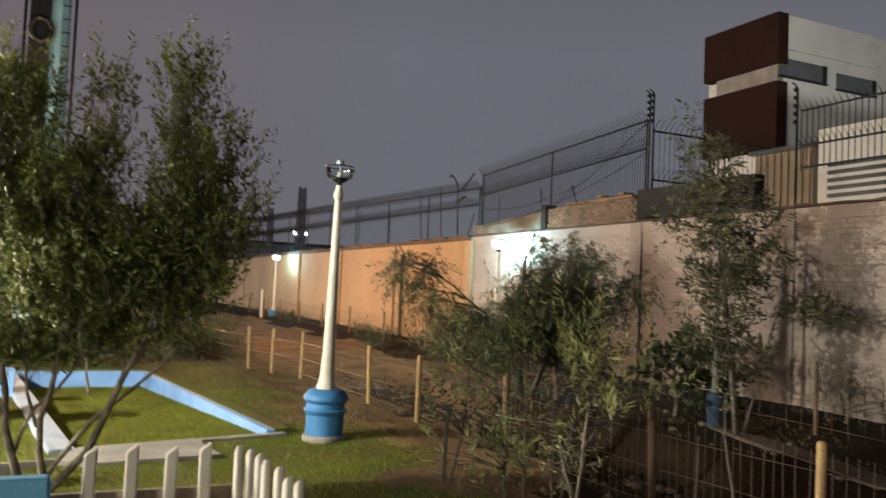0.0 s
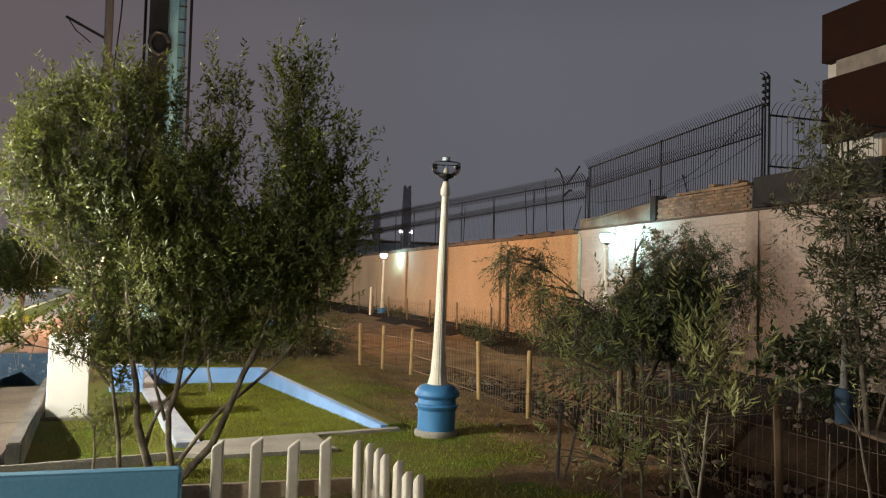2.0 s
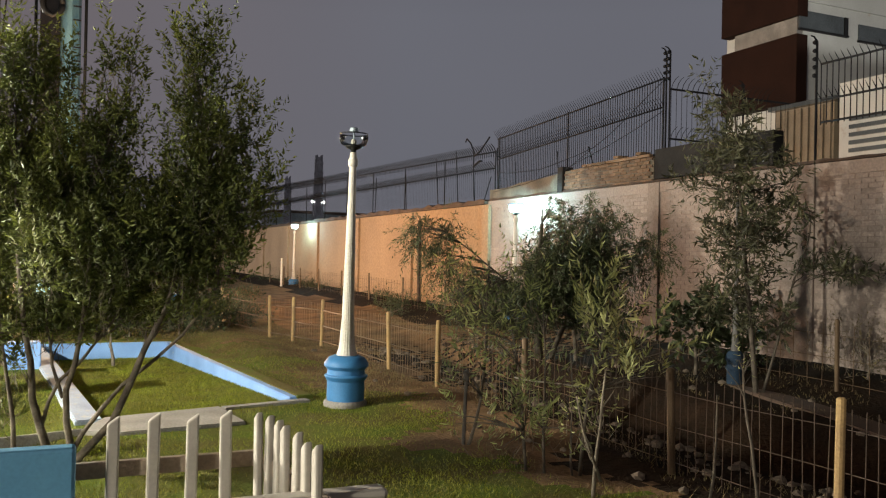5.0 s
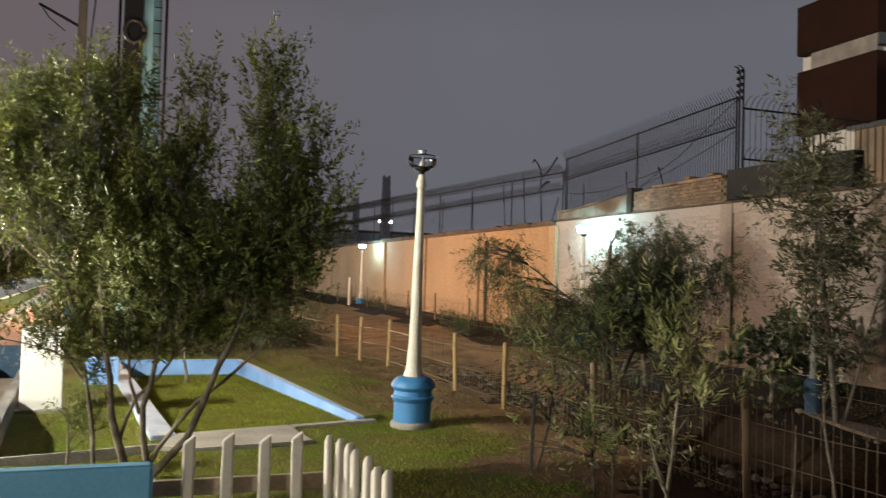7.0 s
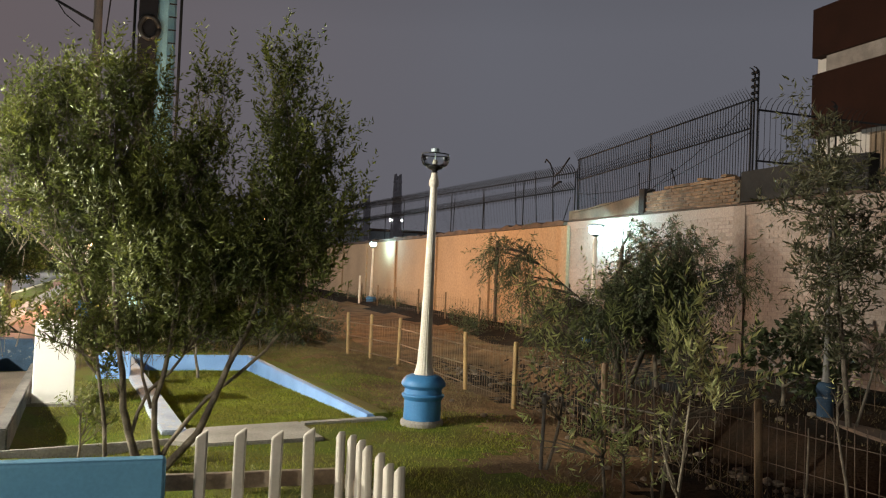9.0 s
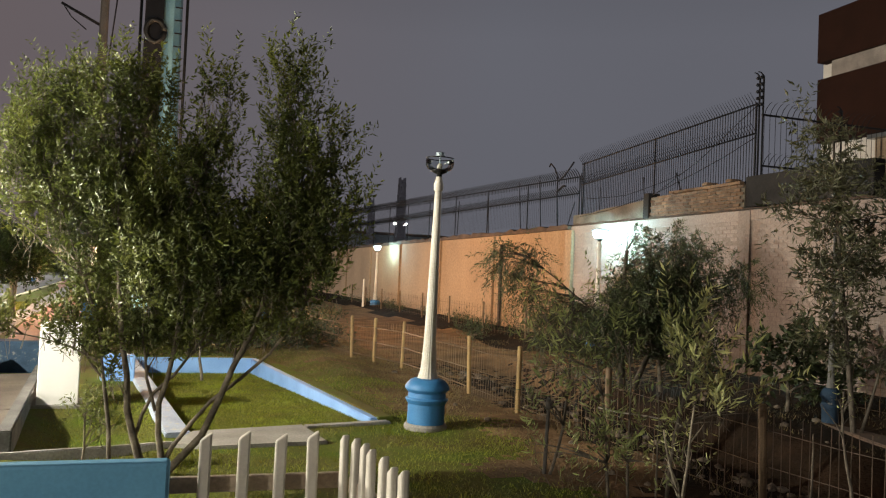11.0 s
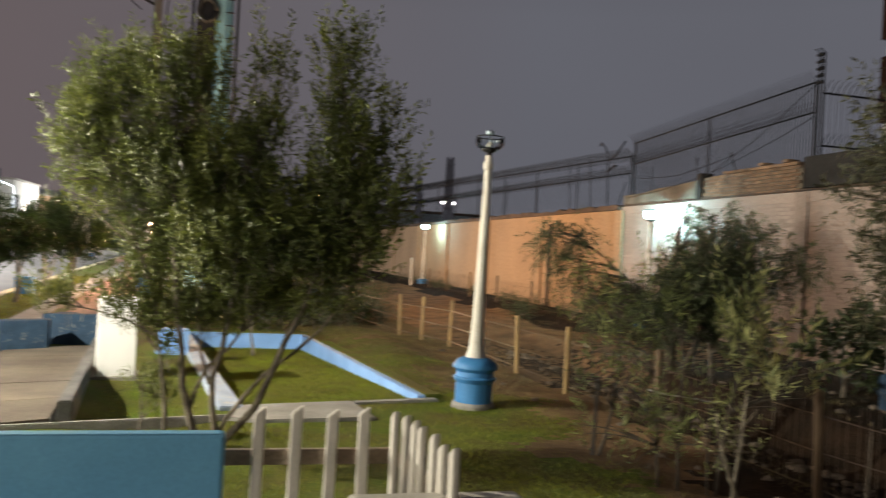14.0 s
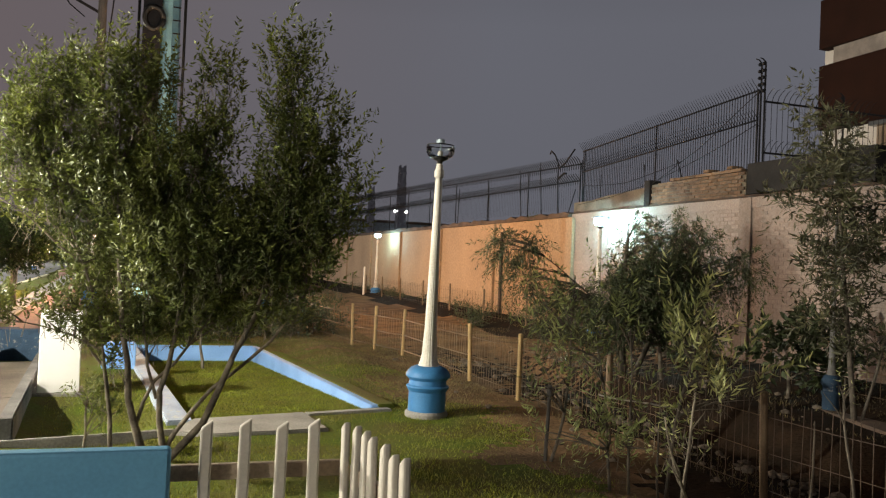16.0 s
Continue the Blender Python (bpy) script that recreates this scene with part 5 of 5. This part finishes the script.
for k in range(5):
    hbox("louvre", (12.44, 9.3, 3.62 + 0.14 * k), (12.5, 10.45, 3.69 + 0.14 * k), M_PANE, "dark glass louvre", parent=annex)

# ---------------------------------------------------------------- poles, tower, far skyline
mast = thing("steel_mast", "huge pale steel mast with dark cables and a ladder", "mast", (-0.65, 30.2, -0.1))
part("column", lathe([(0.62, 0), (0.56, 8), (0.5, 16)], 12), M_MAST, mast, "faceted pale steel column")
part("cable_tray", boxed((-0.66, -0.78, 1.2), (-0.06, -0.5, 16), 0.02), M_IRON, mast, "dark cable tray")
for x in (-0.82, 0.68):
    bm = bmesh.new()
    tube(bm, [(x, -0.3, 0), (x + 0.02, -0.3, 8), (x, -0.3, 16)], [0.05, 0.05, 0.05], 6)
    part("cable", bm, M_BLACK, mast, "thick black cable")
for k in range(30):
    part("rung", boxed((0.3, -0.62, 2 + 0.45 * k), (0.55, -0.58, 2.04 + 0.45 * k)), M_IRON, mast)
ring = bmesh.new()
tube(ring, [(-0.3 + 0.3 * math.cos(a * math.pi / 8), -0.86, 9.6 + 0.38 * math.sin(a * math.pi / 8)) for a in range(17)], [0.09] * 17, 6)
part("cable_coil", ring, M_BLACK, mast, "coil of black cable")
pole = thing("utility_pole", "dark utility pole with a crossarm", "utility pole", (-2.45, 28, -0.1))
part("shaft", lathe([(0.17, 0), (0.115, 14)], 12), M_POLE, pole)
bm = bmesh.new()
tube(bm, [(0, 0, 9.15), (-1.25, 0, 9.75)], [0.05, 0.05], 6)
part("crossarm", bm, M_IRON, pole, "dark steel crossarm")
bm = bmesh.new()
tube(bm, [(-1.2, 0, 9.72), (-0.95, 0, 9.35), (-0.5, 0, 9.0)], [0.02] * 3, 5)
part("stay", bm, M_IRON, pole)
bm = bmesh.new()
tube(bm, [(0.5, 0, 14), (0.35, 0, 10), (0.1, 0, 7)], [0.025] * 3, 5)
part("hanging_cable", bm, M_IRON, pole)

for x, y, h, w, lab in ((32.4, 120, 16.2, 0.75, "dark lattice tower far behind the yard"), (27.8, 120, 12.6, 0.5, "dark stack far behind the yard")):
    tw = thing("far_tower", lab, "tower", (x, y, 0))
    for sx in (-1, 1):
        for sy in (-1, 1):
            bm = bmesh.new()
            tube(bm, [(sx * w, sy * w, 0), (sx * w * 0.5, sy * w * 0.5, h)], [0.16, 0.12], 5)
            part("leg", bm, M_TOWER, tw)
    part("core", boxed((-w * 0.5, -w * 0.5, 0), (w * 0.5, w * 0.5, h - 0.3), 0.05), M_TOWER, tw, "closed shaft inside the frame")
    k = 0
    while k < h - 0.8:
        s = w * (1 - 0.5 * k / h)
        part("platform", boxed((-s - 0.12, -s - 0.12, k + 0.5), (s + 0.12, s + 0.12, k + 0.75)), M_TOWER, tw)
        bm = bmesh.new()
        tube(bm, [(-s, -s, k), (s, -s, k + 1.6)], [0.1, 0.1], 4)
        tube(bm, [(s, -s, k), (-s, -s, k + 1.6)], [0.1, 0.1], 4)
        part("brace", bm, M_TOWER, tw)
        k += 1.6
shed = thing("far_shed", "pale industrial shed far behind the wall", "shed", (33, 122, 0))
part("wall", boxed((-7, 0, 0), (7, 8, 7.5)), M_STEEL, shed)
part("roof", boxed((-7.3, -0.3, 7.5), (7.3, 8.3, 7.9)), M_COPING, shed)
part("light", boxed((-1.2, -0.5, 9.2), (0.8, -0.4, 9.5)), M_LEDGLOW, shed, "white strip light")


def town_house(x, y, w, d, h, mat, label, lit):
    t = thing("town_house", label, "house", (x, y, -0.14), "houses along the street")
    part("wall", boxed((-w, 0, 0), (0, d, h)), mat, t)
    part("roof", boxed((-w - 0.1, -0.1, h), (0.15, d + 0.1, h + 0.18)), M_CONCRETE, t, "flat roof slab")
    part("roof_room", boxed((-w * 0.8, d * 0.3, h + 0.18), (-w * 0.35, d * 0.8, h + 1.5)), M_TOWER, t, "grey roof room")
    n = 0
    for fl in range(int(h // 2.7)):
        for k in range(max(1, int(d // 3))):
            n += 1
            y0, z0 = 0.7 + 3 * k, 0.9 + 2.75 * fl
            wi = part("window", boxed((0.0, y0, z0), (0.06, y0 + 1.4, z0 + 1.3)), M_WINDOWGLOW if n in lit else M_PANE, t, "lit window" if n in lit else "dark window")
            part("window_frame", boxed((0.0, y0 - 0.06, z0 - 0.06), (0.09, y0 + 1.46, z0)), M_WHITE, wi)
        for k in range(max(1, int(w // 3.5))):
            x0 = -w + 0.8 + 3.5 * k
            wi = part("window", boxed((x0, -0.06, 0.9 + 2.75 * fl), (x0 + 1.4, 0.0, 2.2 + 2.75 * fl)), M_PANE, t, "dark window")
            part("window_frame", boxed((x0 - 0.06, -0.09, 0.84 + 2.75 * fl), (x0 + 1.46, -0.0, 0.9 + 2.75 * fl)), M_WHITE, wi)


town_house(-21.0, 62, 9, 8, 5.6, M_ORANGE, "ochre two storey street house", (2,))
town_house(-19.5, 72, 9, 9, 6.0, M_OFFWHITE, "white two storey street house with flat roof", (1, 4))
town_house(-19.0, 84, 9, 10, 6.4, M_OFFWHITE, "white two storey street house with a roof room", (3, 5))
town_house(-18.5, 97, 9, 10, 5.6, M_ORANGE, "ochre street house with lit windows", (1, 2))
town_house(-18.2, 110, 9, 12, 5.6, M_OFFWHITE, "pale street house at the end of the road", (4,))
town_house(-21.5, 44, 9, 14, 5.5, M_OFFWHITE, "white street house facing the park", (3,))
stk = thing("garden_stake", "dark wooden garden stake at the edge of the lawn", "stake", pose(3.12, 6.47, 0, 1.5, 1.0, 0))
part("rod", lathe([(0.018, -0.1), (0.016, 0.55), (0.028, 0.57), (0.028, 0.63), (0.012, 0.65)], 8), M_POLE, stk)
crd = thing("white_cord", "thin white cord tied between the saplings", "cord")
bm = bmesh.new()
tube(bm, [(3.35, 6.0, 0.64), (3.5, 5.95, 0.61), (3.75, 5.88, 0.585), (3.95, 5.8, 0.55)], [0.006] * 4, 6)
part("strand", bm, M_WHITE, crd)
pst = thing("thin_post", "thin pale post before the ochre wall", "post", (8.3, 36.6, 0))
part("shaft", lathe([(0.05, -0.1), (0.045, 1.35), (0.02, 1.37)], 8), M_CREAM, pst)
bag = thing("rubbish_bag", "tied black plastic rubbish bag on the verge", "bag", (-4.0, 12.3, 0.02))
bm = bmesh.new()
bmesh.ops.create_icosphere(bm, subdivisions=3, radius=0.16)
for v in bm.verts:
    q = noise.noise(v.co * 9)
    v.co = Vector((v.co.x * (1.2 + 0.4 * q), v.co.y * (1 + 0.3 * q), max(-0.1, v.co.z * (0.8 + 0.5 * q)) + 0.1))
part("sack", bm, M_BLACK, bag)

# ---------------------------------------------------------------- bricks of the wall
rk = random.Random(31)
BRICKS = []
for k in range(4):
    bm = boxed((-0.014, -0.1, -0.031), (0.0, 0.1, 0.031))
    for v in bm.verts:
        v.co += Vector((rk.uniform(-0.004, 0.004) if v.co.x < -0.005 else 0, rk.uniform(-0.004, 0.004), rk.uniform(-0.004, 0.003)))
    BRICKS.append(mesh_of(bm, "brick"))
    BRICKS[-1].materials.append(M_PINK)
rest_v, rest_f = [], []
for row in range(40):
    z = 0.03 + 0.072 * row
    for col in range(80):
        y = 2.0 + 0.212 * col + (0.106 if row % 2 else 0)
        if y > Y_JOIN - 0.15 or min(abs(y - q) for q in (5.2, 8.75, 12.2)) < 0.27 or z + 0.03 > 2.88:
            continue
        deep = WALL_X + 0.028 + rk.choice((0, 0, 0.001, 0.003, 0.006))
        if 7.6 < y < 12.1 and 2.0 < z < 2.9:
            put("brick", rk.choice(BRICKS), None, wall_east, at=pose(deep, y, z, rk.uniform(-0.8, 0.8)))
        else:
            b = len(rest_v)
            smooth = z < 1.95 + 0.25 * math.sin(1.3 * y)      # thick paint fills the joints lower down
            h, w_, t_ = (0.033 if smooth else 0.031) + rk.uniform(-0.004, 0.002), (0.103 if smooth else 0.1) + rk.uniform(-0.005, 0.002), 0.013 + rk.uniform(-0.003, 0.003)
            if smooth:
                deep, t_ = WALL_X + 0.024, 0.008 + rk.uniform(-0.001, 0.001)
            rest_v += [(deep - t_, y - w_, z - h), (deep - t_, y + w_, z - h), (deep - t_, y + w_, z + h), (deep - t_, y - w_, z + h), (deep, y - w_, z - h), (deep, y + w_, z - h), (deep, y + w_, z + h), (deep, y - w_, z + h)]
            rest_f += [(b, b + 3, b + 2, b + 1), (b, b + 1, b + 5, b + 4), (b + 1, b + 2, b + 6, b + 5), (b + 2, b + 3, b + 7, b + 6), (b + 3, b, b + 4, b + 7)]
tagged(put("painted_bricks", from_arrays("painted_bricks", rest_v, rest_f), M_PINK, wall_east), kind="stuff")
RAW = []
for k in range(4):
    bm = boxed((-0.03, -0.08, -0.027), (0.2, 0.08, 0.027))
    for v in bm.verts:
        v.co += Vector((rk.uniform(-0.006, 0.006), rk.uniform(-0.005, 0.005), rk.uniform(-0.004, 0.004)))
    RAW.append(mesh_of(bm, "raw_brick"))
    RAW[-1].materials.append(M_RAWBRICK)
for row in range(9):
    z = 3.10 + 0.067 * row
    for col in range(17):
        y = 12.35 + 0.172 * col + (0.086 if row % 2 else 0)
        if y > 15.2 or (row == 8 and (y > 13.6 or rk.random() < 0.35)) or (row == 7 and (y > 14.5 or rk.random() < 0.1)) or (row == 6 and y > 15.0):
            continue
        put("raw_brick", rk.choice(RAW), None, wall_east, at=pose(WALL_X + 0.03 + rk.uniform(-0.006, 0.006), y, z, rk.uniform(-1.5, 1.5)))
